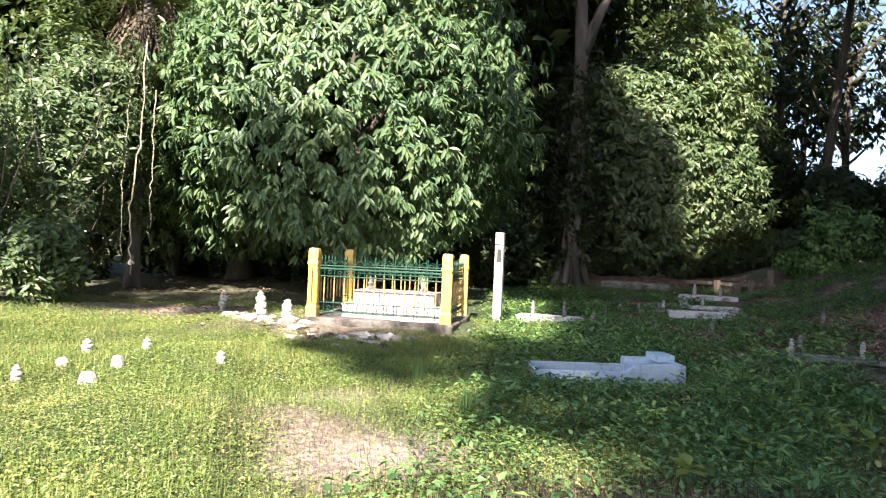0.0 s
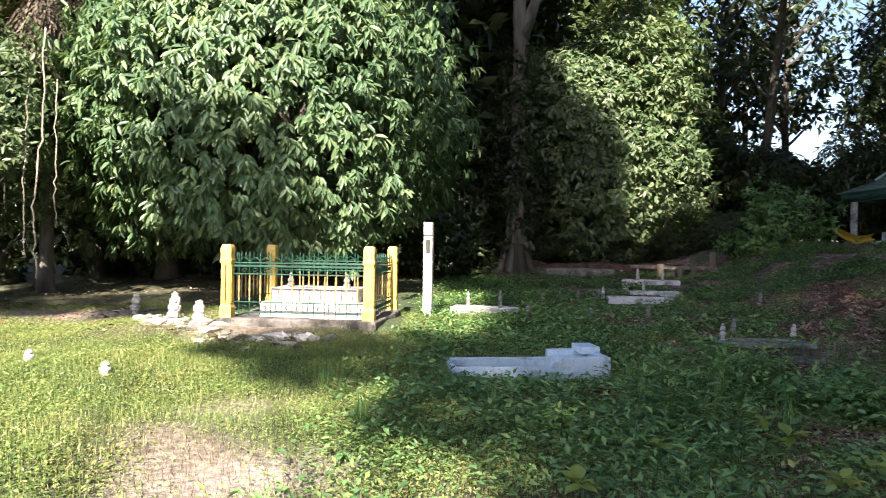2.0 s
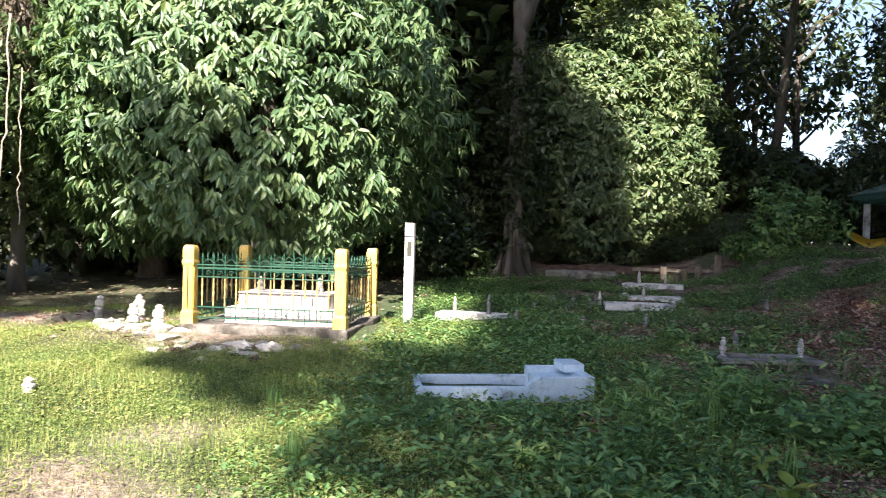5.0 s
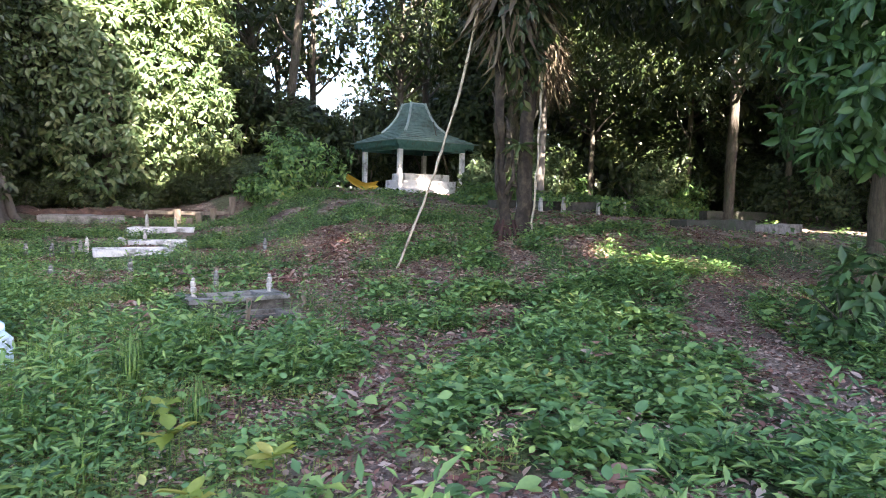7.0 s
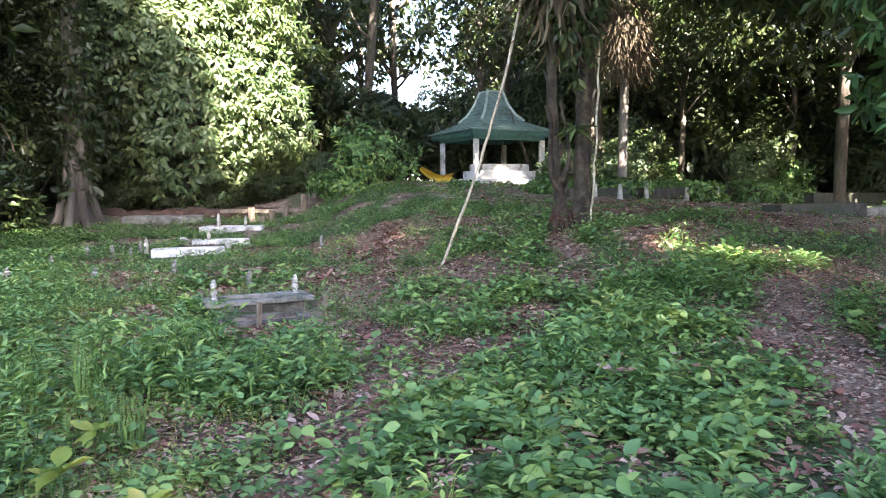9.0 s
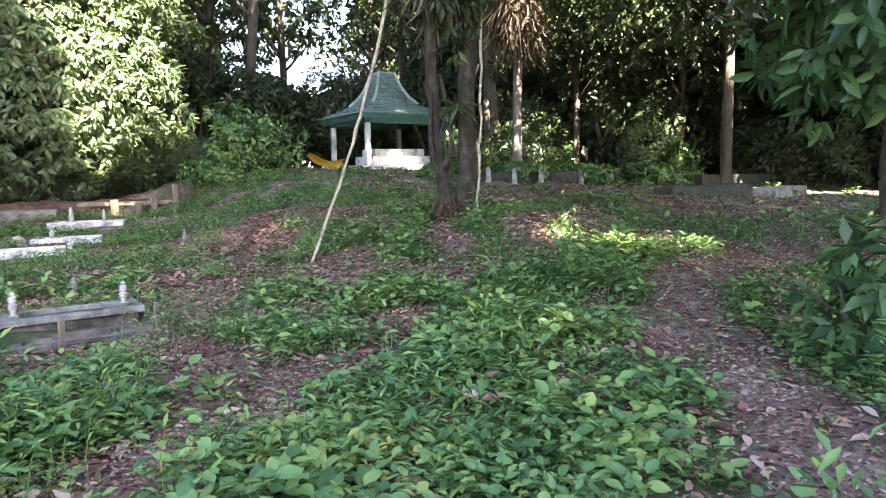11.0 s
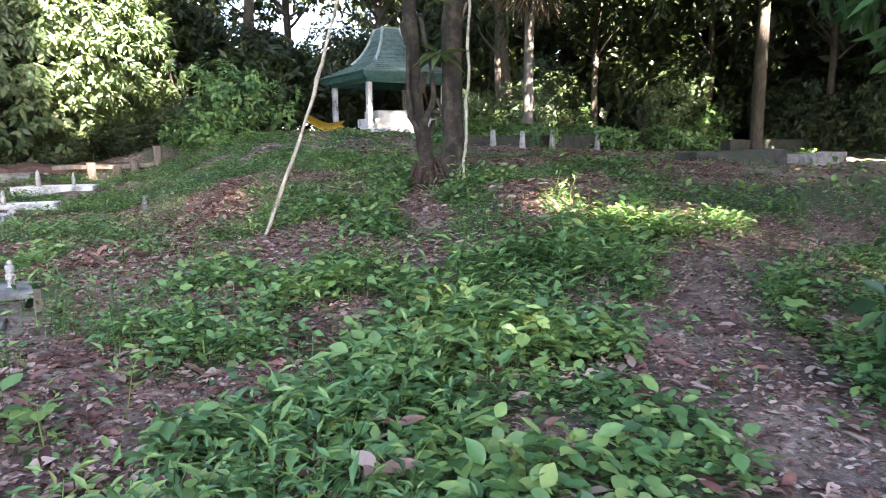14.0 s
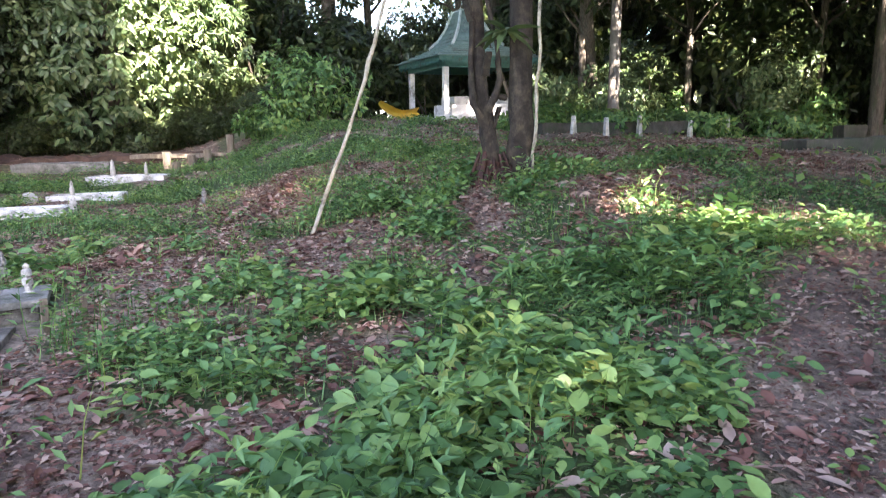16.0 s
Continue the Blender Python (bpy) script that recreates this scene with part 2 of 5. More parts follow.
def bare(x, y):
    """1 where the soil lies bare or under dry leaves, 0 under green."""
    x, y = np.asarray(x, float), np.asarray(y, float)
    b = ss(0.47, 0.62, patchy(x, y, 0.75, 3) - 0.03 * (1 - ss(6.5, 9.0, y)) - 0.16 * (1 - 0.6 * ss(7.4, 8.4, y)) * (1 - ss(10.4, 11.6, y)) * ss(6.0, 7.0, x)) * ss(4.6, 6.2, x + 0.12 * y)
    trail = trodden(x, y)
    dirt1 = np.exp(-(((x - 0.15 + 0.25 * np.sin(3 * y)) / 0.95) ** 2 + ((y - 5.9 + 0.2 * np.sin(4 * x)) / 1.0) ** 2) ** 1.5)
    heap = 0.9 * np.exp(-(((x + 1.9) / 1.9) ** 2 + ((y - 11.6) / 1.0) ** 2) ** 1.5)
    worn = 0.7 * np.exp(-(((x + 0.1) / 0.6) ** 2 + ((y - 7.6) / 0.7) ** 2) ** 1.5)
    dirt2 = 0.8 * np.exp(-(((x - 2.0) / 1.6) ** 2 + ((y - 5.0) / 0.6) ** 2))
    side = np.exp(-(((x - 7.6) / 1.0) ** 2 + ((y - 11.9) / 1.9) ** 2) ** 1.5)
    far = ss(11.8, 13.5, x) * 0.95 * ss(0.25, 0.5, patchy(x, y, 1.2, 8)) * ss(10.2, 11.5, y)
    mound = 0.95 * np.exp(-(((x - 9.6) / 2.0) ** 2 + ((y - 15.0) / 2.4) ** 2) ** 1.5) * ss(0.3, 0.52, patchy(x, y, 0.9, 19))
    strip = 0.97 * np.exp(-(((x - 5.2 - 0.52 * (y - 5.5) - 0.12 * np.sin(5 * y)) / 0.45) ** 2) ** 1.3) * ss(4.6, 5.2, y) * (1 - ss(8.3, 9.0, y))
    spot = 0.97 * np.exp(-(((x - 8.6) / 0.6) ** 2 + ((y - 9.15) / 0.35) ** 2) ** 1.4)
    # under and yard stay low, so the dark moss colour stands for shade there
    under = 0.3 * (1 - ss(-0.5, 0.4, x)) * ss(12.8, 14.4, y)
    yard = 0.45 * ss(21.5, 23.0, y) * (1 - ss(8.5, 11, x)) * ss(2.5, 4.5, x)
    rim = np.exp(-(((x + 5.5) / 4.5) ** 2 + ((y - 13.3) / 1.0) ** 2))
    return np.clip(np.maximum.reduce([b, trail, dirt1, heap, worn, strip, spot, dirt2, side, far, mound, under, yard, rim]), 0, 1)


# ---- mesh helpers ----
def mesh_of(name, verts, faces):
    """A mesh from arrays: verts (n, 3), faces (m, k)."""
    me = bpy.data.meshes.new(name)
    verts = np.asarray(verts, np.float32)
    faces = np.asarray(faces, np.int32)
    me.vertices.add(len(verts))
    me.vertices.foreach_set("co", verts.ravel())
    k = faces.shape[1]
    me.loops.add(faces.size)
    me.loops.foreach_set("vertex_index", faces.ravel())
    me.polygons.add(len(faces))
    me.polygons.foreach_set("loop_start", np.arange(len(faces), dtype=np.int32) * k)
    me.update(calc_edges=True)
    return me


def part_mesh(name, me, material, parent=None, label=""):
    me.materials.append(material)
    ob = new(name, me)
    if parent is not None:
        ob.parent = parent
    return tagged(ob, label)


def part(name, bm, material, parent=None, label="", smooth=False):
    me = bpy.data.meshes.new(name)
    bm.to_mesh(me)
    bm.free()
    if smooth:
        for p in me.polygons:
            p.use_smooth = True
    return part_mesh(name, me, material, parent, label)


def thing(name, x, y, z, rz=0, label="", category="", group="", kind="", rx=0, ry=0):
    ob = new(name)
    ob.empty_display_size = 0.1
    ob.matrix_world = pose(x, y, z, rx, ry, rz)
    return tagged(ob, label, category, group, kind)


def box(bm, x0, y0, z0, x1, y1, z1, bevel=0.0, taper=0.0):
    """A box with worn, bevelled edges; taper draws the top in."""
    r = bmesh.ops.create_cube(bm, size=1)
    vs = r["verts"]
    for v in vs:
        k = 1 - taper if v.co.z > 0 else 1
        v.co = Vector(((x0 + x1) / 2 + v.co.x * (x1 - x0) * k, (y0 + y1) / 2 + v.co.y * (y1 - y0) * k, (z0 + z1) / 2 + v.co.z * (z1 - z0)))
    if bevel:
        es = list({ed for v in vs for ed in v.link_edges})
        bmesh.ops.bevel(bm, geom=es, offset=bevel, segments=2, affect="EDGES", profile=0.6)
    return bm


def boxes(*rows, bevel=0.01, taper=0.0):
    bm = bmesh.new()
    for r in rows:
        box(bm, *r, bevel=bevel, taper=taper)
    return bm


def lathe(bm, profile, seg=10, at=(0, 0, 0), square=False):
    """Turned shape from (radius, height) pairs."""
    if square:
        seg = 4
    rings = []
    for r, z in profile:
        rings.append([bm.verts.new((at[0] + r * math.cos(2 * math.pi * (i + 0.5) / seg), at[1] + r * math.sin(2 * math.pi * (i + 0.5) / seg), at[2] + z)) for i in range(seg)])
    for a, b in zip(rings, rings[1:]):
        for i in range(seg):
            bm.faces.new((a[i], a[(i + 1) % seg], b[(i + 1) % seg], b[i]))
    bm.faces.new(rings[0][::-1])
    bm.faces.new(rings[-1])
    return bm


def tube(bm, pts, radii, seg=8, rnd=None, rough=0.0):
    """A limb through pts with the given radii."""
    pts = [Vector(p) for p in pts]
    rings = []
    for i, p in enumerate(pts):
        d = (pts[min(i + 1, len(pts) - 1)] - pts[max(i - 1, 0)]).normalized()
        u = d.cross(Vector((0.31, 0.94, 0.1))).normalized()
        v = d.cross(u)
        ring = []
        for k in range(seg):
            an = 2 * math.pi * k / seg
            rr = radii[i] * (1 + (rnd.uniform(-rough, rough) if rnd else 0))
            ring.append(bm.verts.new(p + rr * (math.cos(an) * u + math.sin(an) * v)))
        rings.append(ring)
    for a, b in zip(rings, rings[1:]):
        for k in range(seg):
            bm.faces.new((a[k], a[(k + 1) % seg], b[(k + 1) % seg], b[k]))
    bm.faces.new(rings[0][::-1])
    bm.faces.new(rings[-1])
    return bm


def unit(v):
    return v / np.maximum(np.linalg.norm(v, axis=-1, keepdims=True), 1e-9)


OVAL = np.array([(0, 0, 0), (-0.42, 0.3, 0.06), (-0.4, 0.65, 0.02), (0, 1.0, -0.12), (0.4, 0.65, 0.02), (0.42, 0.3, 0.06), (0, 0.33, -0.03), (0, 0.67, -0.06)])
DIAM = np.array([(0, 0, 0.0), (-0.5, 0.45, 0.08), (0, 1.0, -0.08), (0.5, 0.45, 0.08)])
DIAM_F = np.array([(0, 3, 2), (0, 2, 1)])
BLADE = np.array([(-0.5, 0, 0), (0.5, 0, 0), (0.32, 0.55, 0.1), (-0.32, 0.55, 0.1), (0, 1.0, 0.4)])
HALF = np.array([(0.12, 0.2), (0.28, 0.4), (0.48, 0.46), (0.68, 0.36), (0.85, 0.17)])
LEAFY = np.array([(0, 0, 0)] + [(-wd, ln, 0.05 - 0.16 * ln * ln) for ln, wd in HALF] + [(0, 1, -0.2)] + [(wd, ln, 0.05 - 0.16 * ln * ln) for ln, wd in HALF] + [(0, ln, -0.03 - 0.16 * ln * ln) for ln, wd in HALF])
LEAFY_T = np.array([(0, 12, 1), (0, 7, 12)] + [q for i in range(1, 5) for q in ((i, 11 + i, 12 + i), (i, 12 + i, i + 1), (6 + i, 12 + i, 11 + i), (6 + i, 7 + i, 12 + i))] + [(5, 16, 6), (11, 6, 16)])
OVAL_T = np.array([(0, 6, 1), (1, 6, 7), (1, 7, 2), (2, 7, 3), (0, 5, 6), (5, 4, 7), (5, 7, 6), (4, 3, 7)])
BLADE_T = np.array([(0, 1, 2), (0, 2, 3), (3, 2, 4)])


def scatter(name, base, along, up, length, width, shape=DIAM, tris=DIAM_F):
    """One mesh of many blades: each starts at base, runs along its own way, and faces up."""
    along = unit(along)
    side = unit(np.cross(along, up))
    nrm = np.cross(side, along)
    L, W = np.asarray(length)[:, None, None], np.asarray(width)[:, None, None]
    v = base[:, None, :] + side[:, None, :] * shape[None, :, 0:1] * W + along[:, None, :] * shape[None, :, 1:2] * L + nrm[:, None, :] * shape[None, :, 2:3] * L
    n, k = len(base), len(shape)
    f = (np.arange(n) * k)[:, None, None] + tris[None]
    return mesh_of(name, v.reshape(-1, 3), f.reshape(-1, 3))


def crown_points(rs, n, centre, radii, shell=0.75, lump=0.28, low=-1.0, lumps=9):
    """Twig ends in an uneven rounded crown: lobes, hollows and a ragged rim; outward ways with them."""
    d = unit(rs.normal(size=(n * 2, 3)))
    d = d[d[:, 2] > low][:n]
    c = unit(rs.normal(size=(lumps, 3)))
    k = np.exp(6.0 * (d @ c.T - 1)).max(axis=1)
    r = (1 - lump) + lump * k * 1.3 + rs.normal(size=len(d)) * 0.05
    depth = shell + (1 - shell) * rs.uniform(size=len(d)) ** 0.5
    p = d * (r * depth)[:, None] * np.array(radii) + np.array(centre)
    return p, unit(d / np.array(radii))


def foliage(name, rs, pts, out, per, length, width, droop=0.6, spread=0.9, shape=DIAM, tris=DIAM_F, ring=True):
    """Clusters of leaves round twig ends, hanging by droop."""
    n = len(pts)
    base = np.repeat(pts, per, axis=0)
    o = np.repeat(out, per, axis=0)
    ang = np.tile(np.arange(per) * (2 * np.pi / per), n) + np.repeat(rs.uniform(0, 6.28, n), per) + rs.normal(size=n * per) * 0.3
    u = unit(np.cross(o, np.array([0.1, 0.2, 1.0])))
    v = np.cross(o, u)
    along = o * rs.uniform(0.1, 0.8, (n * per, 1)) + spread * (np.cos(ang)[:, None] * u + np.sin(ang)[:, None] * v)
    along[:, 2] -= droop * rs.uniform(0.5, 1.4, n * per)
    up = o + np.array([0, 0, 0.9]) + rs.normal(size=(n * per, 3)) * 0.3
    L = length * rs.uniform(0.65, 1.2, n * per)
    base = base + unit(along) * 0.12 * length + rs.normal(size=base.shape) * 0.12 * length
    return scatter(name, base, along, up, L, L * width / length, shape, tris)


def trunk_mesh(seed, pts, radii, limbs=(), seg=10, rough=0.06):
    rnd = random.Random(seed)
    bm = bmesh.new()
    fine, fr = [], []
    for (p, q), (a, b) in zip(zip(pts, pts[1:]), zip(radii, radii[1:])):
        for k in range(4):
            f = k / 4
            c = Vector(p).lerp(Vector(q), f)
            fine.append(c + Vector((rnd.uniform(-1, 1), rnd.uniform(-1, 1), 0)) * 0.1 * a)
            fr.append(a + (b - a) * f)
    fine.append(Vector(pts[-1]))
    fr.append(radii[-1])
    tube(bm, fine, fr, seg, rnd, rough)
    for lp, lr in limbs:
        tube(bm, lp, [lr * (1 - 0.75 * i / (len(lp) - 1)) for i in range(len(lp))], 7, rnd, rough)
    return bm


def limb(p, d, length, rnd, n=5, rise=0.2):
    p, d = Vector(p), Vector(d).normalized()
    out = [p.copy()]
    for i in range(n):
        d = (d + Vector((rnd.uniform(-0.3, 0.3), rnd.uniform(-0.3, 0.3), rnd.uniform(-0.1, 0.25) * rise * 3))).normalized()
        p = p + d * length / n
        out.append(p.copy())
    return out


def tree(name, x, y, seed, height, r0, crown_c, crown_r, n, per, length, width, mat, bark, label, droop=0.6, low=-1.0, shell=0.7, lean=(0, 0), limbs=6, group="", shape=DIAM, tris=DIAM_F, lump=0.28):
    """A tree: tapered trunk with limbs into a crown of leaf clusters."""
    z = gz(x, y) - 0.1
    t = thing(name, x, y, z, 0, label, "tree", group)
    rs, rnd = np.random.RandomState(seed), random.Random(seed)
    top = (lean[0] * height, lean[1] * height, height)
    pts = [(0, 0, 0), (lean[0] * 0.05 * height, lean[1] * 0.05 * height, 0.05 * height), (lean[0] * 0.5 * height, lean[1] * 0.5 * height, 0.5 * height), top]
    lb = []
    for i in range(limbs):
        f = rnd.uniform(0.4, 0.95)
        an = rnd.uniform(0, 6.28)
        p = Vector((lean[0] * f * height, lean[1] * f * height, f * height))
        lb.append((limb(p, (math.cos(an), math.sin(an), 0.7), 0.75 * min(crown_r), rnd), r0 * 0.4))
    part("trunk", trunk_mesh(seed, pts, [r0 * 1.45, r0, r0 * 0.8, r0 * 0.35], lb), bark, t, smooth=True)
    p, o = crown_points(rs, n, (crown_c[0] - x, crown_c[1] - y, crown_c[2] - z), crown_r, shell=shell, low=low, lump=lump)
    keep = p[:, 2] > 0.35
    part_mesh("crown", foliage("crown", rs, p[keep], o[keep], per, length, width, droop, shape=shape, tris=tris), mat, t)
    return t


# ---- ground ----
def ground_mat():
    m, t, b = nodes_of("soil_and_litter")
    co = t.nodes.new("ShaderNodeTexCoord").outputs["Object"]
    n1 = noise_node(t, 0.9, 6, 0.7, co)
    n2 = noise_node(t, 14, 5, 0.7, co)
    n3 = noise_node(t, 70, 3, 0.6, co)
    soil = ramp(t, n1, [(0.3, (0.11, 0.07, 0.055)), (0.5, (0.24, 0.165, 0.13)), (0.7, (0.48, 0.37, 0.29))])
    litter = ramp(t, n2, [(0.35, (0.35,) * 3), (0.65, (1.15,) * 3)])
    soil = mixc(t, 1.0, soil, litter, "MULTIPLY")
    # dark green cover; its tone also stands for shade under the tree and at the yard
    moss = mixc(t, ramp(t, n2, [(0.4, (0,) * 3), (0.6, (1,) * 3)]), (0.035, 0.06, 0.02), (0.075, 0.11, 0.035))
    att = t.nodes.new("ShaderNodeAttribute")
    att.attribute_name = "bare"
    sand_at = t.nodes.new("ShaderNodeAttribute")
    sand_at.attribute_name = "sandy"
    sand = mixc(t, 1.0, ramp(t, n1, [(0.3, (0.36, 0.27, 0.2)), (0.7, (0.62, 0.52, 0.43))]), litter, "MULTIPLY")
    soil = mixc(t, sand_at.outputs["Fac"], soil, sand)
    col = mixc(t, att.outputs["Fac"], moss, soil)
    t.links.new(col, b.inputs["Base Color"])
    b.inputs["Roughness"].default_value = 0.95
    bp = t.nodes.new("ShaderNodeBump")
    bp.inputs["Strength"].default_value = 0.8
    bp.inputs["Distance"].default_value = 0.04
    ad = t.nodes.new("ShaderNodeMath")
    t.links.new(n2, ad.inputs[0])
    t.links.new(n3, ad.inputs[1])
    t.links.new(ad.outputs[0], bp.inputs["Height"])
    t.links.new(bp.outputs["Normal"], b.inputs["Normal"])
    return m


def build_ground():
    gx = np.concatenate([np.linspace(-400, -30, 10)[:-1], np.linspace(-30, -10, 25)[:-1], np.linspace(-10, 22, 270)[:-1], np.linspace(22, 45, 40)[:-1], np.linspace(45, 400, 10)])
    gy = np.concatenate([np.linspace(-400, -15, 10)[:-1], np.linspace(-15, 0, 20)[:-1], np.linspace(0, 30, 250)[:-1], np.linspace(30, 60, 40)[:-1], np.linspace(60, 400, 10)])
    X, Y = np.meshgrid(gx, gy)
    Z = lie(X, Y) + 0.02 * patchy(X, Y, 0.35, 5) + 0.03 * patchy(X, Y, 0.9, 6)
    nx, ny = len(gx), len(gy)
    idx = np.arange(nx * ny).reshape(ny, nx)
    f = np.stack([idx[:-1, :-1], idx[:-1, 1:], idx[1:, 1:], idx[1:, :-1]], -1).reshape(-1, 4)
    me = mesh_of("ground", np.stack([X, Y, Z], -1).reshape(-1, 3), f)
    at = me.attributes.new("bare", "FLOAT", "POINT")
    at.data.foreach_set("value", bare(X, Y).ravel().astype(np.float32))
    at2 = me.attributes.new("sandy", "FLOAT", "POINT")
    at2.data.foreach_set("value", sandy(X, Y).ravel().astype(np.float32))
    me.polygons.foreach_set("use_smooth", np.ones(len(f), bool))
    ob = part_mesh("ground", me, ground_mat())
    tagged(ob, "uneven soil ground with dry leaves, moss, bare patches and darker colour for shade", "ground", kind="structure")


build_ground()


# ---- fenced grave ----
def post_mesh():
    bm = bmesh.new()
    q = 0.078 * math.sqrt(2)
    lathe(bm, [(1.2 * q, 0), (1.2 * q, 0.19), (q, 0.23), (q, 0.88), (1.16 * q, 0.9), (1.18 * q, 0.94), (1.06 * q, 0.96), (1.1 * q, 1.1), (1.0 * q, 1.15), (0.78 * q, 1.18)], square=True)
    bmesh.ops.bevel(bm, geom=bm.edges[:], offset=0.006, segments=2, affect="EDGES")
    return bm


def flute_mesh():
    return boxes((-0.009, -0.006, 0.26, 0.009, 0.006, 0.86), bevel=0.003)


def bar_mesh():
    return lathe(bmesh.new(), [(0.008, 0.04), (0.008, 0.86), (0.011, 0.9), (0.008, 0.94), (0.014, 0.97), (0.004, 1.03)], 6)


def spindle_mesh():
    return lathe(bmesh.new(), [(0.009, 0.26), (0.013, 0.3), (0.0095, 0.36), (0.016, 0.44), (0.01, 0.5), (0.016, 0.56), (0.0095, 0.62), (0.012, 0.65), (0.009, 0.67)], 7)


def build_fence():
    ang = -2.5
    f = thing("grave_fence", -0.78, 12.87, 0.19, ang, "green iron railing between four yellow pillars around a grave", "fence")
    hw, hd = 1.14, 0.98
    plinth = boxes((-hw - 0.13, -hd - 0.13, -0.4, hw + 0.14, hd + 0.15, -0.004), bevel=0.03)
    bmesh.ops.subdivide_edges(plinth, edges=plinth.edges[:], cuts=5, use_grid_fill=True)
    for v in plinth.verts:
        v.co += noise.noise_vector(v.co * 2.3) * 0.05
    part("plinth", plinth, M_CONC_OLD, f, "stained broken concrete plinth")
    pm, fm = None, None
    for sx in (-1, 1):
        for sy in (-1, 1):
            if pm is None:
                p = part("pillar", post_mesh(), M_YELLOW, f, "yellow painted pillar with stepped cap", smooth=False)
                pm = p.data
                fm = part("flute", flute_mesh(), M_YELLOW, p).data
                fm_first = p.children[0]
                fm_first.matrix_basis = pose(0, -0.078, 0)
            else:
                p = new("pillar", pm)
                p.parent = f
                tagged(p, "yellow painted pillar with stepped cap")
            for s4 in range(4):
                for k in (-0.04, 0.0, 0.04):
                    if fm.users > 1 or s4 or k:
                        fl = new("flute", fm)
                        fl.parent = p
                        fl.matrix_basis = pose(0, 0, 0, 0, 0, 90 * s4) @ pose(k, -0.078, 0)
            p.matrix_basis = pose(sx * hw, sy * hd, -0.03)
    bar, spin = None, None
    for side in range(4):
        along_x = side % 2 == 0
        half = (hw if along_x else hd) - 0.1
        off = {0: (0, -hd, 0), 1: (hw, 0, 90), 2: (0, hd, 0), 3: (-hw, 0, 90)}[side]
        m = pose(off[0], off[1], 0, 0, 0, off[2])
        for z, h in ((0.8, 0.03), (0.855, 0.018), (0.68, 0.018), (0.24, 0.016), (0.08, 0.02)):
            r = part("rail", boxes((-half, -0.012, z, half, 0.012, z + h), bevel=0.003), M_GREEN, f)
            r.matrix_basis = m
        n = int(half * 2 / 0.165)
        step = half * 2 / n
        for i in range(n):
            x = -half + (i + 0.5) * step
            if bar is None:
                bo = part("baluster", bar_mesh(), M_GREEN, f)
                so = part("spindle", spindle_mesh(), M_GOLD, bo, "gold turned sleeve")
                bar, spin = bo.data, so.data
            else:
                bo = new("baluster", bar)
                bo.parent = f
                so = new("spindle", spin)
                so.parent = bo
                tagged(so, "gold turned sleeve")
            bo.matrix_basis = m @ pose(x, 0, 0)
        for i in range(n - 1):
            x = -half + (i + 1) * step
            arch = part("arch", tube(bmesh.new(), [(x - step / 2 + step * k / 8, 0, 0.875 + 0.075 * math.sin(math.pi * k / 8)) for k in range(9)], [0.006] * 9, 5), M_GREEN, f)
            arch.matrix_basis = m
            for zc in (0.745, 0.16):
                s = part("scroll", tube(bmesh.new(), [(x + 0.042 * math.cos(k * 0.7) * (1 - k / 14), 0, zc + 0.042 * math.sin(k * 0.7) * (1 - k / 14)) for k in range(11)], [0.005] * 11, 5), M_GREEN, f)
                s.matrix_basis = m


build_fence()


def build_tomb():
    t = thing("tiled_tomb", -0.63, 12.55, 0.17, -2.5, "two-tiered tomb clad in pale pink tiles inside the railing", "tomb")
    for name, hx, hy, z0, z1 in (("base_tier", 0.86, 0.45, -0.02, 0.24), ("upper_tier", 0.7, 0.33, 0.24, 0.47)):
        p = part(name, boxes((-hx, -hy, z0, hx, hy, z1 - 0.012), bevel=0.008), M_WHITE, t)
        n = 6
        for i in range(n):
            w = 2 * hx / n
            x = -hx + i * w
            for y in (-hy, hy):
                tl = part("tile", boxes((x + 0.004, y - 0.008, z0 + 0.006, x + w - 0.004, y + 0.008, z1 - 0.016), bevel=0.003), M_TILE, p)
        part("coping", boxes((-hx - 0.012, -hy - 0.012, z1 - 0.012, hx + 0.012, hy + 0.012, z1 + 0.012), bevel=0.006), M_TILE, p)
    for x, nm in ((-0.5, "headstone"), (0.45, "headstone")):
        bm = lathe(bmesh.new(), [(0.06, 0.482), (0.06, 0.53), (0.04, 0.55), (0.055, 0.6), (0.03, 0.64), (0.035, 0.68), (0.012, 0.71)], 8, (x, 0, 0))
        part(nm, bm, M_CONC, t, "small turned grave marker")


build_tomb()


def build_sign():
    s = thing("marker_post", 1.06, 13.55, gz(1.06, 13.55) - 0.05, 4, "tall narrow white board post with a faded dark panel", "sign post")
    part("board", boxes((-0.075, -0.02, 0.12, 0.075, 0.02, 1.8), bevel=0.006), M_WHITE, s)
    part("edge_strip", boxes((0.077, -0.03, 0.02, 0.1, 0.03, 1.8), bevel=0.004), M_BLACK, s, "black edge strip")
    part("cap_line", boxes((-0.078, -0.026, 1.56, 0.078, -0.021, 1.58), bevel=0.001), M_BLACK, s)
    part("panel", boxes((-0.035, -0.026, 1.24, 0.045, -0.021, 1.49), bevel=0.001), M_CONC_DARK, s, "faded grey panel")
    part("foot", boxes((-0.06, -0.03, 0.0, 0.06, 0.03, 0.118), bevel=0.006), M_CONC, s)


build_sign()


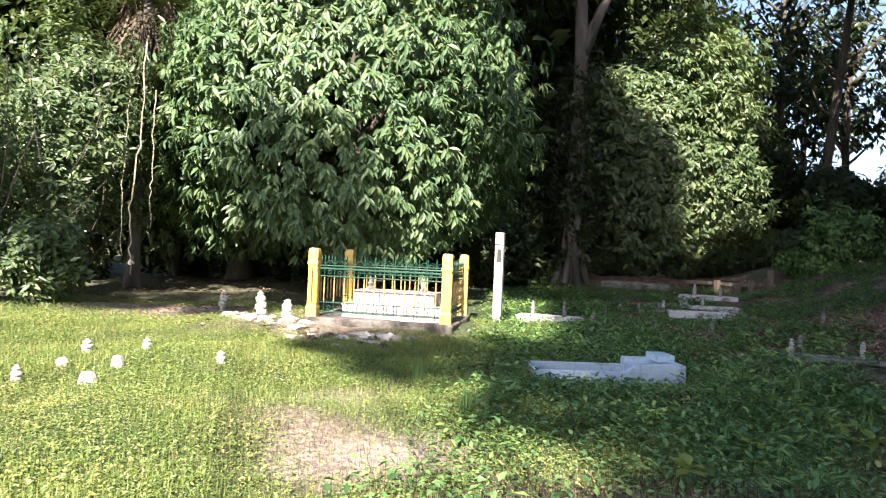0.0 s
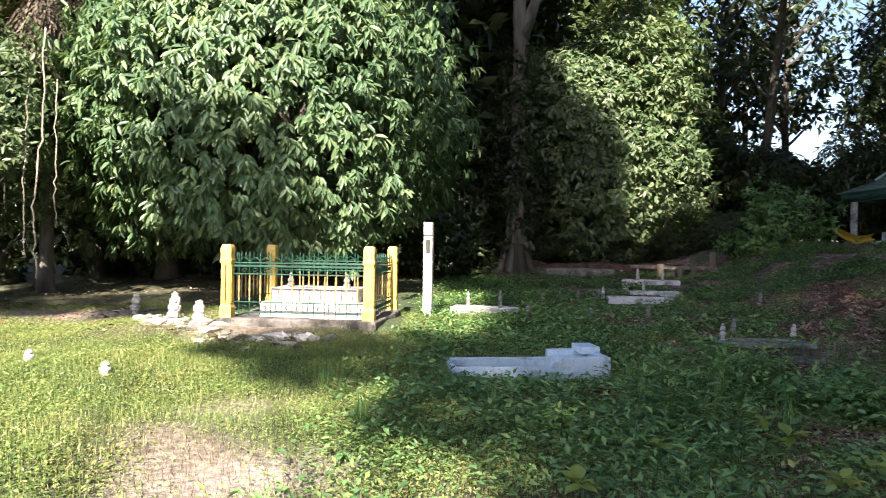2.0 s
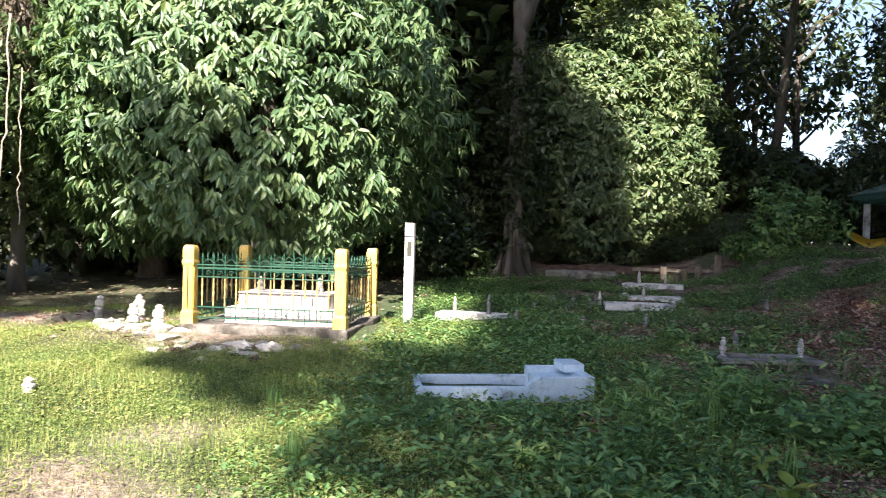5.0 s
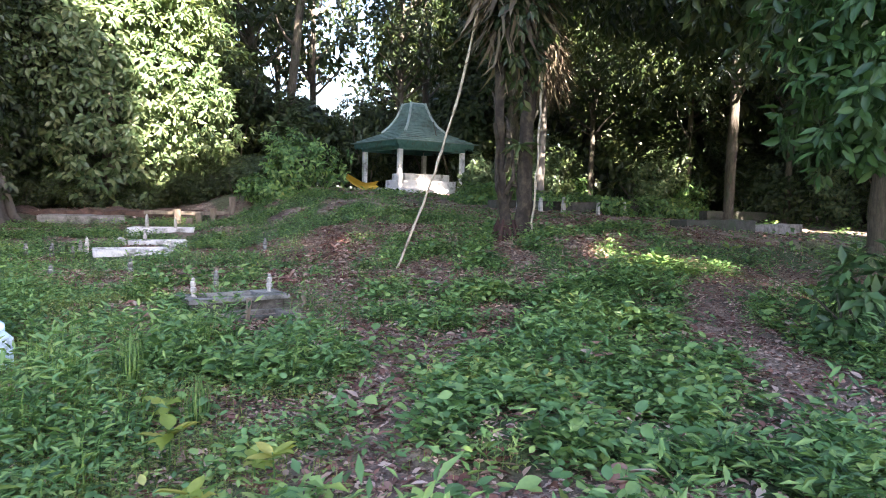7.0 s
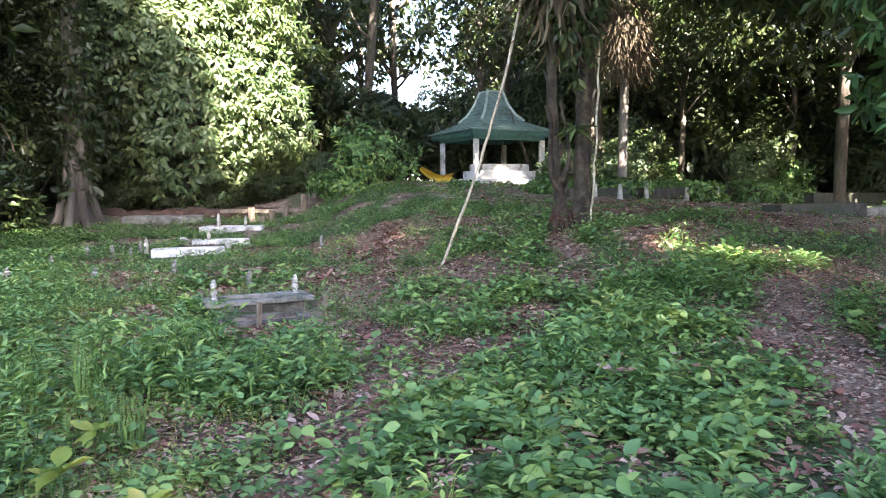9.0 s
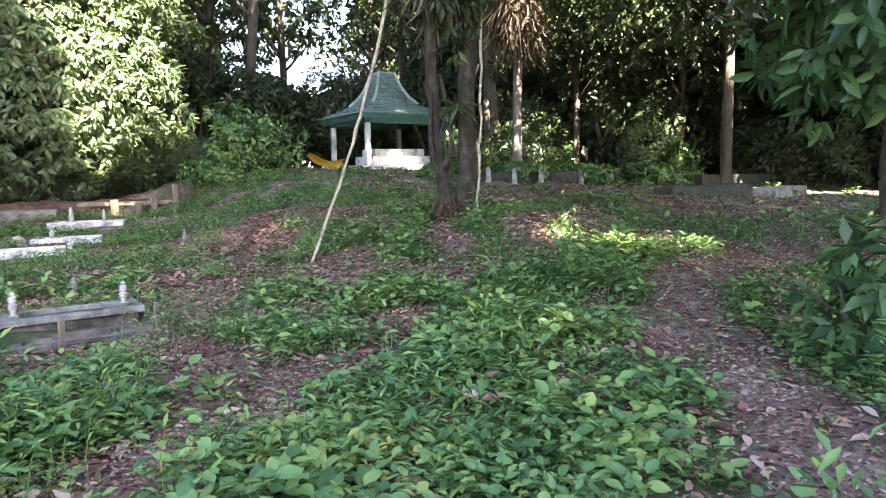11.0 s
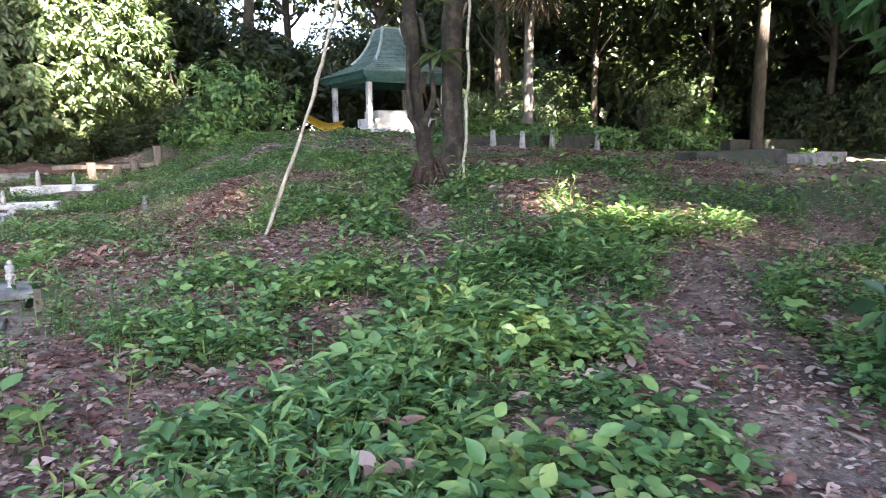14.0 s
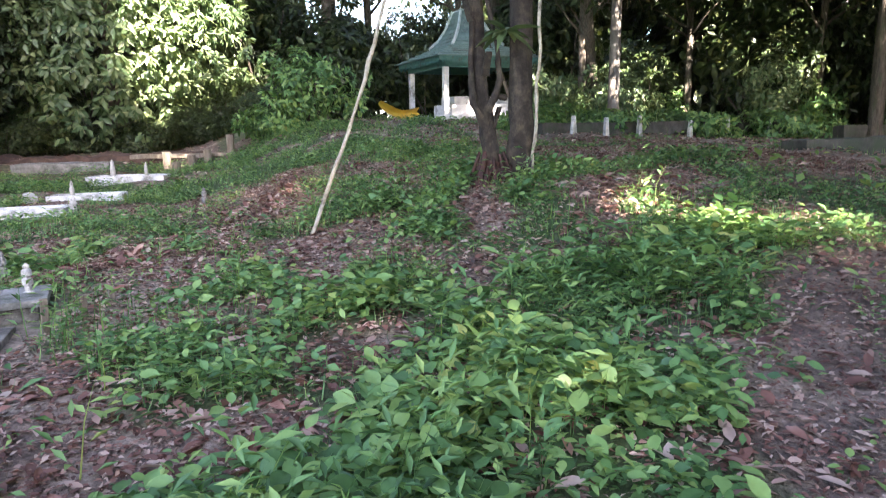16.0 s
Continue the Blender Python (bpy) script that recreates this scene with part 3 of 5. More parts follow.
# ---- graves ----
def kerb_grave(name, x0, y0, x1, y1, depth, h, mat, label, wall=0.09, sink=0.06, worn=0.006, bed=0.55, bed_mat=None):
    """A grave edged by four kerbs on a plinth, front edge from (x0, y0) to (x1, y1)."""
    ang = math.degrees(math.atan2(y1 - y0, x1 - x0))
    L = math.hypot(x1 - x0, y1 - y0)
    z = min(gz(x0, y0), gz(x1, y1), gz((x0 + x1) / 2, (y0 + y1) / 2)) - sink
    g = thing(name, x0, y0, z, ang, label, "grave")
    H = h + sink
    for nm, b in (("front_kerb", (0, 0, 0, L, wall, H)), ("back_kerb", (0, depth - wall, 0, L, depth, H)), ("end_kerb", (0, wall + 0.002, 0, wall, depth - wall - 0.002, H - 0.004)), ("end_kerb", (L - wall, wall + 0.002, 0, L, depth - wall - 0.002, H - 0.004))):
        bm = boxes(b, bevel=0.012)
        for v in bm.verts:
            v.co += noise.noise_vector(v.co * 3.1 + Vector((x0, y0, 0))) * worn
        part(nm, bm, mat, g)
    part("soil_bed", boxes((wall + 0.002, wall + 0.002, 0, L - wall - 0.002, depth - wall - 0.002, H * bed), bevel=0.01), bed_mat or M_CONC_DARK, g, "sunken grave bed")
    return g, L, H


def marker_mesh(h, r, kind=0):
    prof = [[(1, 0), (1, 0.1), (0.6, 0.14), (0.62, 0.3), (0.95, 0.34), (0.95, 0.5), (0.55, 0.55), (0.85, 0.62), (0.85, 0.78), (0.5, 0.84), (0.6, 0.92), (0.15, 1)],
            [(0.9, 0), (0.8, 0.55), (0.95, 0.6), (0.9, 0.68), (0.55, 0.74), (0.7, 0.84), (0.1, 1)],
            [(1, 0), (0.9, 0.3), (0.75, 0.7), (0.5, 0.92), (0.12, 1)]][kind]
    bm = lathe(bmesh.new(), [(a * r, b * h) for a, b in prof], 9)
    for v in bm.verts:
        v.co += noise.noise_vector(v.co * 14) * r * 0.16
    return bm


def grave_marker(x, y, h, r, kind, mat, label, z=None, tilt=(0, 0), group="grave markers in the grass"):
    t = thing("grave_marker", x, y, (gz(x, y) - 0.05) if z is None else z, 17 * (x + y), label, "grave marker", group, rx=tilt[0], ry=tilt[1])
    part("stone", marker_mesh(h + (0.05 if z is None else 0), r, kind), mat, t)
    return t


g, L, H = kerb_grave("blue_grave", 1.74, 9.02, 3.54, 9.38, 0.7, 0.19, M_BLUE, "pale blue painted grave trough with a raised head end", wall=0.075, bed=0.3, bed_mat=M_BLUE)
part("head_block", boxes((L - 0.56, -0.012, 0, L + 0.012, 0.1, H + 0.1), (L - 0.56, 0.61, 0, L + 0.012, 0.712, H + 0.1), (L - 0.09, 0.1, 0, L + 0.014, 0.61, H + 0.1), bevel=0.012), M_BLUE, g)
part("head_floor", boxes((L - 0.54, 0.102, 0, L - 0.092, 0.608, H + 0.03), bevel=0.008), M_BLUE, g)
bmw = bmesh.new()
vv = [bmw.verts.new(p) for p in ((L - 0.7, -0.008, H), (L - 0.56, -0.008, H), (L - 0.56, -0.008, H + 0.1), (L - 0.7, 0.098, H), (L - 0.56, 0.098, H), (L - 0.56, 0.098, H + 0.1))]
for q in ((0, 1, 2), (5, 4, 3), (0, 2, 5, 3), (1, 4, 5, 2), (0, 3, 4, 1)):
    bmw.faces.new([vv[i] for i in q])
part("ramp", bmw, M_BLUE, g)
part("end_step", boxes((L - 0.22, 0.34, H + 0.08, L + 0.016, 0.71, H + 0.17), bevel=0.012), M_BLUE, g)

kerb_grave("white_grave", 1.4, 15.0, 2.75, 14.75, 0.5, 0.16, M_WHITE, "low white kerbed grave half sunk in weeds")
grave_marker(1.75, 15.35, 0.42, 0.05, 1, M_CONC, "slim weathered concrete marker at a white grave")
grave_marker(2.4, 15.2, 0.45, 0.05, 1, M_CONC, "slim weathered concrete marker at a white grave")
kerb_grave("white_grave", 6.15, 22.05, 7.75, 21.6, 0.75, 0.24, M_WHITE, "long white kerbed grave on bare earth", wall=0.1)
grave_marker(6.7, 22.4, 0.55, 0.07, 2, M_STONE, "pointed stone marker rising from a white grave")
grave_marker(7.4, 22.2, 0.45, 0.05, 2, M_STONE, "pointed stone marker rising from a white grave")
kerb_grave("white_grave", 4.87, 16.95, 6.25, 16.85, 0.6, 0.17, M_WHITE, "white kerbed grave at the edge of the weeds")
kerb_grave("white_grave", 5.75, 18.9, 7.0, 18.75, 0.6, 0.15, M_WHITE, "broken white kerbed grave with rubble")
grave_marker(5.55, 18.6, 0.22, 0.16, 2, M_STONE, "rough pale lump of stone")
grave_marker(6.15, 19.2, 0.4, 0.05, 1, M_STONE, "weathered pale grave marker by a broken grave")
grave_marker(4.8, 17.3, 0.36, 0.05, 1, M_STONE, "weathered pale grave marker by a white grave")
grave_marker(6.35, 17.2, 0.28, 0.06, 1, M_STONE, "weathered pale grave marker by a white grave")

# the grey grave beside the walk
g, L, H = kerb_grave("concrete_grave", 5.42, 11.12, 6.62, 11.2, 0.5, 0.13, M_CONC_OLD, "grey concrete grave with a lifted slab and two banded markers", wall=0.08)
part("cover_slab", boxes((-0.05, -0.05, H + 0.012, L + 0.07, 0.1, H + 0.07), (L - 0.28, 0.102, H + 0.012, L + 0.07, 0.56, H + 0.07), (-0.05, 0.46, H + 0.012, L - 0.282, 0.56, H + 0.065), (-0.05, 0.102, H + 0.012, 0.12, 0.458, H + 0.065), bevel=0.01), M_CONC, g, "cracked grey slab with open middle")
kerb_grave("concrete_grave", 5.45, 10.42, 6.46, 10.36, 0.62, 0.09, M_CONC_OLD, "low stained concrete grave kerb before a lifted slab", wall=0.1, worn=0.02, bed=0.4, bed_mat=M_SOIL)
for x, y in ((5.5, 11.42), (6.52, 11.5)):
    grave_marker(x, y, 0.27, 0.045, 0, M_STONE, "banded grey and white turned marker on a concrete grave", z=gz(6.0, 11.2) + 0.15, group="banded markers")
for x, y, h, tl in ((5.85, 10.3, 0.34, 8), (6.72, 10.75, 0.3, 3), (6.95, 11.0, 0.24, 6), (7.15, 11.25, 0.16, -9)):
    s = thing("wooden_stake", x, y, gz(x, y) - 0.06, 20, "short grey wooden stake in the leaf litter", "stake", "stakes", rx=tl)
    part("stake", boxes((-0.025, -0.02, 0, 0.025, 0.02, h + 0.06), bevel=0.006), M_WOOD, s)

for x, y, h, k in ((3.78, 17.0, 0.3, 0), (4.52, 16.8, 0.28, 1), (4.69, 17.3, 0.3, 0), (4.2, 17.1, 0.3, 0), (5.19, 14.5, 0.28, 0), (3.3, 15.9, 0.25, 1), (2.9, 14.3, 0.25, 0), (6.12, 12.75, 0.3, 0), (8.3, 17.2, 0.3, 0), (4.05, 14.2, 0.22, 1)):
    grave_marker(x, y, h, 0.05, k, M_CONC, "weathered pale stone grave marker among weeds")
for x, y, h, r in ((-3.59, 7.29, 0.22, 0.06), (-3.52, 7.89, 0.14, 0.1), (-3.85, 8.79, 0.22, 0.075), (-2.78, 7.27, 0.16, 0.11), (-2.98, 8.08, 0.17, 0.09), (-3.26, 9.15, 0.2, 0.065), (-1.91, 8.43, 0.18, 0.065)):
    grave_marker(x, y, h, r, 2 if r > 0.08 else 1, M_STONE, "small white stone grave marker in sunlit grass", group="stones in the lawn")
grave_marker(-4.25, 13.4, 0.4, 0.09, 0, M_STONE, "upright pale carved grave stone beside rubble", tilt=(0, -6), group="carved stones")
grave_marker(-3.3, 13.0, 0.46, 0.11, 0, M_STONE, "upright pale carved grave stone beside rubble", tilt=(4, 5), group="carved stones")
grave_marker(-2.95, 12.2, 0.38, 0.1, 0, M_STONE, "upright pale carved grave stone beside rubble", tilt=(0, 3), group="carved stones")
grave_marker(-2.35, 11.75, 0.42, 0.1, 0, M_STONE, "upright pale carved grave stone beside rubble", tilt=(3, 0), group="carved stones")


def rock_mesh(seed, sx, sy, sz):
    bm = bmesh.new()
    bmesh.ops.create_icosphere(bm, subdivisions=1 + seed % 2, radius=1)
    o = Vector((seed * 3.7, seed * 1.3, seed))
    for v in bm.verts:
        v.co *= 1 + 0.8 * noise.noise(v.co * 1.4 + o)
        v.co = Vector((v.co.x * sx, v.co.y * sy, max(v.co.z, -0.5) * sz))
    return bm


rnd = random.Random(4)
for i in range(80):
    f = rnd.random()
    x, y = -3.6 + 3.2 * f + rnd.uniform(-0.5, 0.5), 12.7 - 1.9 * f + rnd.uniform(-0.6, 0.45)
    if x > -2.0 and y > 11.3:
        y = 11.1 - rnd.random() * 0.3
    s = rnd.uniform(0.06, 0.15) if i % 4 else rnd.uniform(0.15, 0.27)
    t = part("rubble_stone", rock_mesh(i, s, s * rnd.uniform(0.5, 1.0), s * rnd.uniform(0.25, 0.6)), (M_STONE, M_CONC, M_CONC_OLD, M_SOIL)[i % 4 if i % 3 else 0])
    t.matrix_world = pose(x, y, gz(x, y) + s * 0.12, 0, 0, rnd.uniform(0, 360))
    tagged(t, "broken piece of pale stone on the bank", "stone", "rubble")
for i in range(12):
    f = i / 11
    x, y = -1.7 + 2.5 * f, 11.15 - 0.1 * f + rnd.uniform(-0.12, 0.1)
    s = rnd.uniform(0.07, 0.16)
    t = part("rubble_stone", rock_mesh(i + 50, s, s * 0.7, s * 0.6), M_CONC)
    t.matrix_world = pose(x, y, gz(x, y) + s * 0.15, 0, 0, rnd.uniform(0, 360))
    tagged(t, "grey stone at the foot of a plinth", "stone", "rubble")


# ---- shelter over a tomb ----
def build_shelter():
    s = thing("grave_shelter", 18.25, 28.0, 1.7, 1.2, "open shelter with a steep green tiled roof on white pillars", "shelter")
    ev, hw = 1.98, 1.9
    part("floor_slab", boxes((-1.75, -1.75, -0.6, 1.75, 1.75, 0.1), bevel=0.02), M_WHITE, s)
    for sx in (-1, 1):
        for sy in (-1, 1):
            bm = boxes((sx * 1.52 - 0.09, sy * 1.52 - 0.09, 0.1, sx * 1.52 + 0.09, sy * 1.52 + 0.09, 1.8), (sx * 1.52 - 0.13, sy * 1.52 - 0.13, 0.1, sx * 1.52 + 0.13, sy * 1.52 + 0.13, 0.3), bevel=0.012)
            part("pillar", bm, M_WHITE, s)
    for k in range(4):
        m = pose(0, 0, 0, 0, 0, 90 * k)
        b = part("beam", boxes((-1.62, -1.62, 1.66, 1.62, -1.45, 1.9), bevel=0.01), M_TEAL, s)
        b.matrix_basis = m
        f = part("fascia", boxes((-hw + 0.03, -hw + 0.01, ev - 0.12, hw - 0.03, -hw + 0.04, ev + 0.01), bevel=0.004), M_TEAL, s)
        f.matrix_basis = m
        bm = bmesh.new()
        n = 26
        for i in range(n):
            x = -hw + 0.06 + (2 * hw - 0.12) * i / n
            w = (2 * hw - 0.12) / n
            a = [bm.verts.new(p) for p in ((x, -hw + 0.012, ev - 0.12), (x + w, -hw + 0.012, ev - 0.12), (x + w / 2, -hw + 0.012, ev - 0.24))]
            b2 = [bm.verts.new(v.co + Vector((0, 0.02, 0))) for v in a]
            bm.faces.new(a)
            bm.faces.new(b2[::-1])
            for j in range(3):
                bm.faces.new((a[j], b2[j], b2[(j + 1) % 3], a[(j + 1) % 3]))
        d = part("toothed_trim", bm, M_TEAL, s, "saw-toothed teal board")
        d.matrix_basis = m
    # roof: shallow skirt, then a steep curved hood to a short ridge, in lapped courses
    prof = [(1.98, ev), (0.98, ev + 0.46), (0.72, ev + 0.74), (0.53, ev + 1.08), (0.41, ev + 1.42), (0.32, ev + 1.72)]
    courses = []
    for (r0, z0), (r1, z1), n in zip(prof, prof[1:], (5, 2, 2, 2, 2)):
        for i in range(n):
            courses.append((r0 + (r1 - r0) * i / n, z0 + (z1 - z0) * i / n, r0 + (r1 - r0) * (i + 1) / n, z0 + (z1 - z0) * (i + 1) / n))
    for r0, z0, r1, z1 in courses:
        for k in range(4):
            bm = bmesh.new()
            e0, lift = 0.03, 0.035
            pts = [(-r0 - e0, -r0 - e0, z0), (r0 + e0, -r0 - e0, z0), (r1, -r1, z1), (-r1, -r1, z1)]
            lo = [bm.verts.new(p) for p in pts]
            hi = [bm.verts.new((p[0], p[1], p[2] + (lift if i < 2 else 0.012))) for i, p in enumerate(pts)]
            bm.faces.new(lo[::-1])
            bm.faces.new(hi)
            for j in range(4):
                bm.faces.new((lo[j], lo[(j + 1) % 4], hi[(j + 1) % 4], hi[j]))
            o = part("roof_course", bm, M_ROOF, s)
            o.matrix_basis = pose(0, 0, 0, 0, 0, 90 * k)
    for k in range(4):
        bm = bmesh.new()
        tube(bm, [(r + 0.02, -r - 0.02, z + 0.04) for r, z in prof[1:]], [0.06] * 5, 6)
        o = part("hip_ridge", bm, M_RIDGE, s, "pale ridge cap")
        o.matrix_basis = pose(0, 0, 0, 0, 0, 90 * k)
    part("top_cap", boxes((-0.33, -0.33, ev + 1.69, 0.33, 0.33, ev + 1.77), bevel=0.02), M_RIDGE, s)
    t = thing("white_tomb", 18.35, 27.45, 1.8, 1.2, "large plain white tomb under the shelter roof", "tomb")
    part("base", boxes((-1.3, -0.75, 0, 1.3, 0.75, 0.34), bevel=0.02), M_WHITE, t)
    part("chest", boxes((-1.1, -0.55, 0.302, 1.1, 0.55, 0.62), bevel=0.02), M_WHITE, t)
    st = thing("rubble_step", 16.6, 25.9, gz(16.6, 25.9) - 0.05, 4, "crumbling white plastered step before the shelter", "step")
    part("step", boxes((-0.7, -0.2, 0, 2.0, 0.2, 0.28), bevel=0.03), M_WHITE, st)


build_shelter()

# yellow cloth sagging between bush and shelter
bm = bmesh.new()
rows = []
for side in (0, 1):
    for i in range(15):
        u = i / 14
        sag = 0.16 * (1 - (2 * u - 1) ** 2) + 0.22 * u
        for j in range(5):
            v = j / 4
            rows.append(bm.verts.new((u * 1.35, 0.25 * math.sin(v * math.pi) + side * 0.008, 0.62 - sag - v * (0.34 - 0.12 * abs(2 * u - 1)) + 0.02 * math.sin(9 * u + 4 * v))))
for side in (0, 1):
    o = side * 75
    for i in range(14):
        for j in range(4):
            q = [rows[o + i * 5 + j], rows[o + (i + 1) * 5 + j], rows[o + (i + 1) * 5 + j + 1], rows[o + i * 5 + j + 1]]
            bm.faces.new(q if side else q[::-1])
cloth = part("yellow_cloth", bm, M_TARP, smooth=True)
cloth.matrix_world = pose(14.4, 26.2, gz(15.0, 26.2) + 0.1, 0, 0, 2)
tagged(cloth, "sagging bright yellow cloth beside the shelter", "cloth")


# ---- bank and wall beyond the graves ----
def long_stone(name, x0, y0, x1, y1, d, h, mat, label, category, sink=0.15, rough=0.03):
    ang = math.degrees(math.atan2(y1 - y0, x1 - x0))
    L = math.hypot(x1 - x0, y1 - y0)
    z = min(gz(x0, y0), gz(x1, y1)) - sink
    bm = boxes((0, 0, 0, L, d, h + sink), bevel=0.02)
    bmesh.ops.subdivide_edges(bm, edges=[ed for ed in bm.edges if ed.calc_length() > 0.5 * L], cuts=max(2, int(L * 4)))
    for v in bm.verts:
        v.co += noise.noise_vector(v.co * 1.7) * rough
    o = part(name, bm, mat)
    o.matrix_world = pose(x0, y0, z, 0, 0, ang)
    return tagged(o, label, category)


long_stone("concrete_slab", 4.2, 25.4, 6.5, 25.1, 0.8, 0.26, M_CONC, "pale grey concrete slab on the earth bank", "slab")
long_stone("earth_bank", 2.6, 26.3, 10.2, 25.6, 0.9, 0.13, M_SOIL, "low ragged bank of dark red earth", "bank", rough=0.2)
long_stone("fallen_log", 7.0, 24.9, 9.6, 24.4, 0.12, 0.42, M_WOOD, "grey fallen log along the bank", "log", sink=-0.3)
for x, y, h in ((7.9, 24.5, 0.5), (8.5, 24.3, 0.35), (8.9, 24.2, 0.42), (9.5, 24.2, 0.55), (8.1, 23.7, 0.3)):
    s = thing("wooden_stump", x, y, gz(x, y) - 0.08, 12, "weathered stump post at the earth bank", "stump", "stumps")
    part("stump", lathe(bmesh.new(), [(0.12, 0), (0.1, h * 0.5), (0.11, h + 0.07)], 9), M_WOOD, s)
long_stone("low_wall", 15.8, 18.7, 30.0, 21.9, 0.35, 0.42, M_CONC_DARK, "long dark mossy retaining wall", "wall")
long_stone("low_wall", 18.0, 13.6, 21.5, 13.95, 0.5, 0.38, M_CONC_DARK, "mossy concrete kerb of a sunken grave plot", "wall")
# lighter concrete than the kerb before it, to show this stretch as lit
long_stone("low_wall", 21.7, 14.15, 25.6, 14.9, 0.4, 0.3, M_CONC, "weathered kerb running on from a grave plot, coloured pale for light on it", "wall")
long_stone("low_wall", 25.5, 18.5, 30.5, 17.8, 0.4, 0.5, M_CONC_DARK, "taller dark retaining wall behind", "wall")
for x, y, h in ((16.6, 18.65, 0.7), (17.7, 18.9, 0.75), (18.9, 19.15, 0.85), (21.0, 19.65, 0.8), (22.7, 20.0, 0.9), (24.9, 20.5, 0.95), (26.7, 20.9, 1.0)):
    s = thing("boundary_peg", x, y, gz(x, y) - 0.05, 9, "short pale concrete peg along the wall", "peg", "pegs along the wall")
    part("peg", boxes((-0.075, -0.06, 0, 0.075, 0.06, 0.62 * h + 0.05), bevel=0.02, taper=0.4), M_STONE, s)


# ---- trees ----
tree("broadleaf_tree", -3.2, 18.6, 11, 8.0, 0.28, (-3.95, 18.2, 5.1), (5.35, 5.1, 4.9), 6200, 11, 0.27, 0.092, M_LEAF, M_BARK, "wide leafy tree hung to the ground with drooping leaves", droop=1.25, low=-0.93, shell=0.8, shape=OVAL, tris=OVAL_T, lump=0.27)
tree("broadleaf_tree", 6.6, 29.5, 12, 9.0, 0.25, (6.4, 29.4, 6.2), (4.9, 4.2, 5.6), 5200, 7, 0.32, 0.14, M_LEAF_PALE, M_BARK, "rounded leafy tree sunlit on its outer side", droop=0.7, low=-0.9, shell=0.62, lump=0.42)
# tall pale trunk that forks
t = thing("tall_tree", 3.1, 25.0, gz(3.1, 25.0) - 0.1, 0, "tall pale-barked tree with buttressed foot and a high fork", "tree")
rn = random.Random(3)
part("trunk", trunk_mesh(5, [(0, 0, 0), (0, 0, 0.8), (0.05, 0, 3), (0.05, 0, 8.6), (-0.2, 0, 16)], [0.6, 0.36, 0.27, 0.24, 0.14],
     [([(0.05, 0, 8.2), (0.5, 0, 9.4), (1.1, 0.1, 10.8), (2.0, 0.3, 13)], 0.26), ([(0, 0, 11), (-0.8, 0.3, 12.5), (-1.6, 0.6, 15)], 0.2)], 14, 0.1), M_BARK_PALE, t, smooth=True)
for an in (200, 250, 290, 340, 60):
    ca, sa = math.cos(radians(an)), math.sin(radians(an))
    part("buttress", tube(bmesh.new(), [(0.95 * ca, 0.95 * sa, -0.15), (0.55 * ca, 0.55 * sa, 0.35), (0.34 * ca, 0.34 * sa, 1.2), (0.2 * ca, 0.2 * sa, 2.4)], [0.13, 0.14, 0.1, 0.06], 8, rn, 0.08), M_BARK_PALE, t, smooth=True)
rs = np.random.RandomState(33)
n = 700
an, zz = rs.uniform(0, 6.28, n), rs.uniform(0.9, 8.0, n)
o = np.stack([np.cos(an), np.sin(an), 0.2 + 0 * an], -1)
p = np.stack([0.36 * np.cos(an) * (1 + 0.5 * rs.uniform(size=n)), 0.36 * np.sin(an) * (1 + 0.5 * rs.uniform(size=n)), zz], -1)
p = p[patchy(an * 1.2, zz, 0.8, 12) > 0.42]
part_mesh("creeper", foliage("creeper", rs, p, o[: len(p)], 5, 0.24, 0.12, 0.8), M_LEAF_DARK, t, "dark climbing leaves on the trunk")
p, o = crown_points(rs, 2600, (0.2, 1.0, 15), (5.5, 5, 5.5), shell=0.5)
part_mesh("crown", foliage("crown", rs, p, o, 6, 0.4, 0.17, 0.5), M_LEAF_DARK, t)

# woods all round: three kinds of tree, repeated
def wood_tree(seed, height, cz, cr, n, limbs=11):
    x, y = 300.0, 300.0 + seed
    return tree("wood_tree", x, y, seed, height, 0.22, (x, y, gz(x, y) + cz), cr, n, 6, 0.5, 0.22, M_LEAF_DARK, M_BARK, "dark dense woodland tree with a leafy crown", droop=0.5, low=-0.95, shell=0.45, group="woodland", lump=0.4, limbs=limbs)


kinds = [wood_tree(21, 12, 7.5, (3.6, 3.6, 6.6), 1500), wood_tree(22, 14, 10, (3.4, 3.4, 5.5), 1200), wood_tree(23, 9, 4.5, (3.2, 3.2, 4.3), 1300), wood_tree(24, 13, 10, (4.0, 4.0, 5.0), 330, 26)]
rn = random.Random(8)
spots = []
for i in range(15):                       # behind, left to right
    spots.append((-20 + 3.6 * i + rn.uniform(-1, 1), 36 + rn.uniform(-1, 3), rn.choice((0, 2))))
for i in range(13):
    spots.append((-22 + 4.4 * i + rn.uniform(-1, 1), 43 + rn.uniform(-2, 2), rn.choice((0, 1))))
for x, y, k in ((-9.5, 21, 2), (-12.5, 17, 0), (-12, 24, 0), (-5, 27, 0), (0, 28, 0), (-1, 32, 0), (3.0, 33, 0), (10.0, 34.5, 2),
                (24.5, 29, 0), (28, 25, 2), (22.5, 34, 0), (30.5, 21, 0), (33, 16, 2), (29, 12, 0), (31, 31, 0), (34, 8, 0), (33.5, 25.5, 0), (36, 30, 0), (-18, 12, 0), (-19, 17, 2)):
    spots.append((x, y, k))
for x, y, k in ((16, -14, 1), (24, 2, 0), (20, -8, 1), (-14, -18, 0), (0, -26, 0), (10, -28, 1), (-30, -8, 0), (28, -16, 0)):
    spots.append((x, y, k))
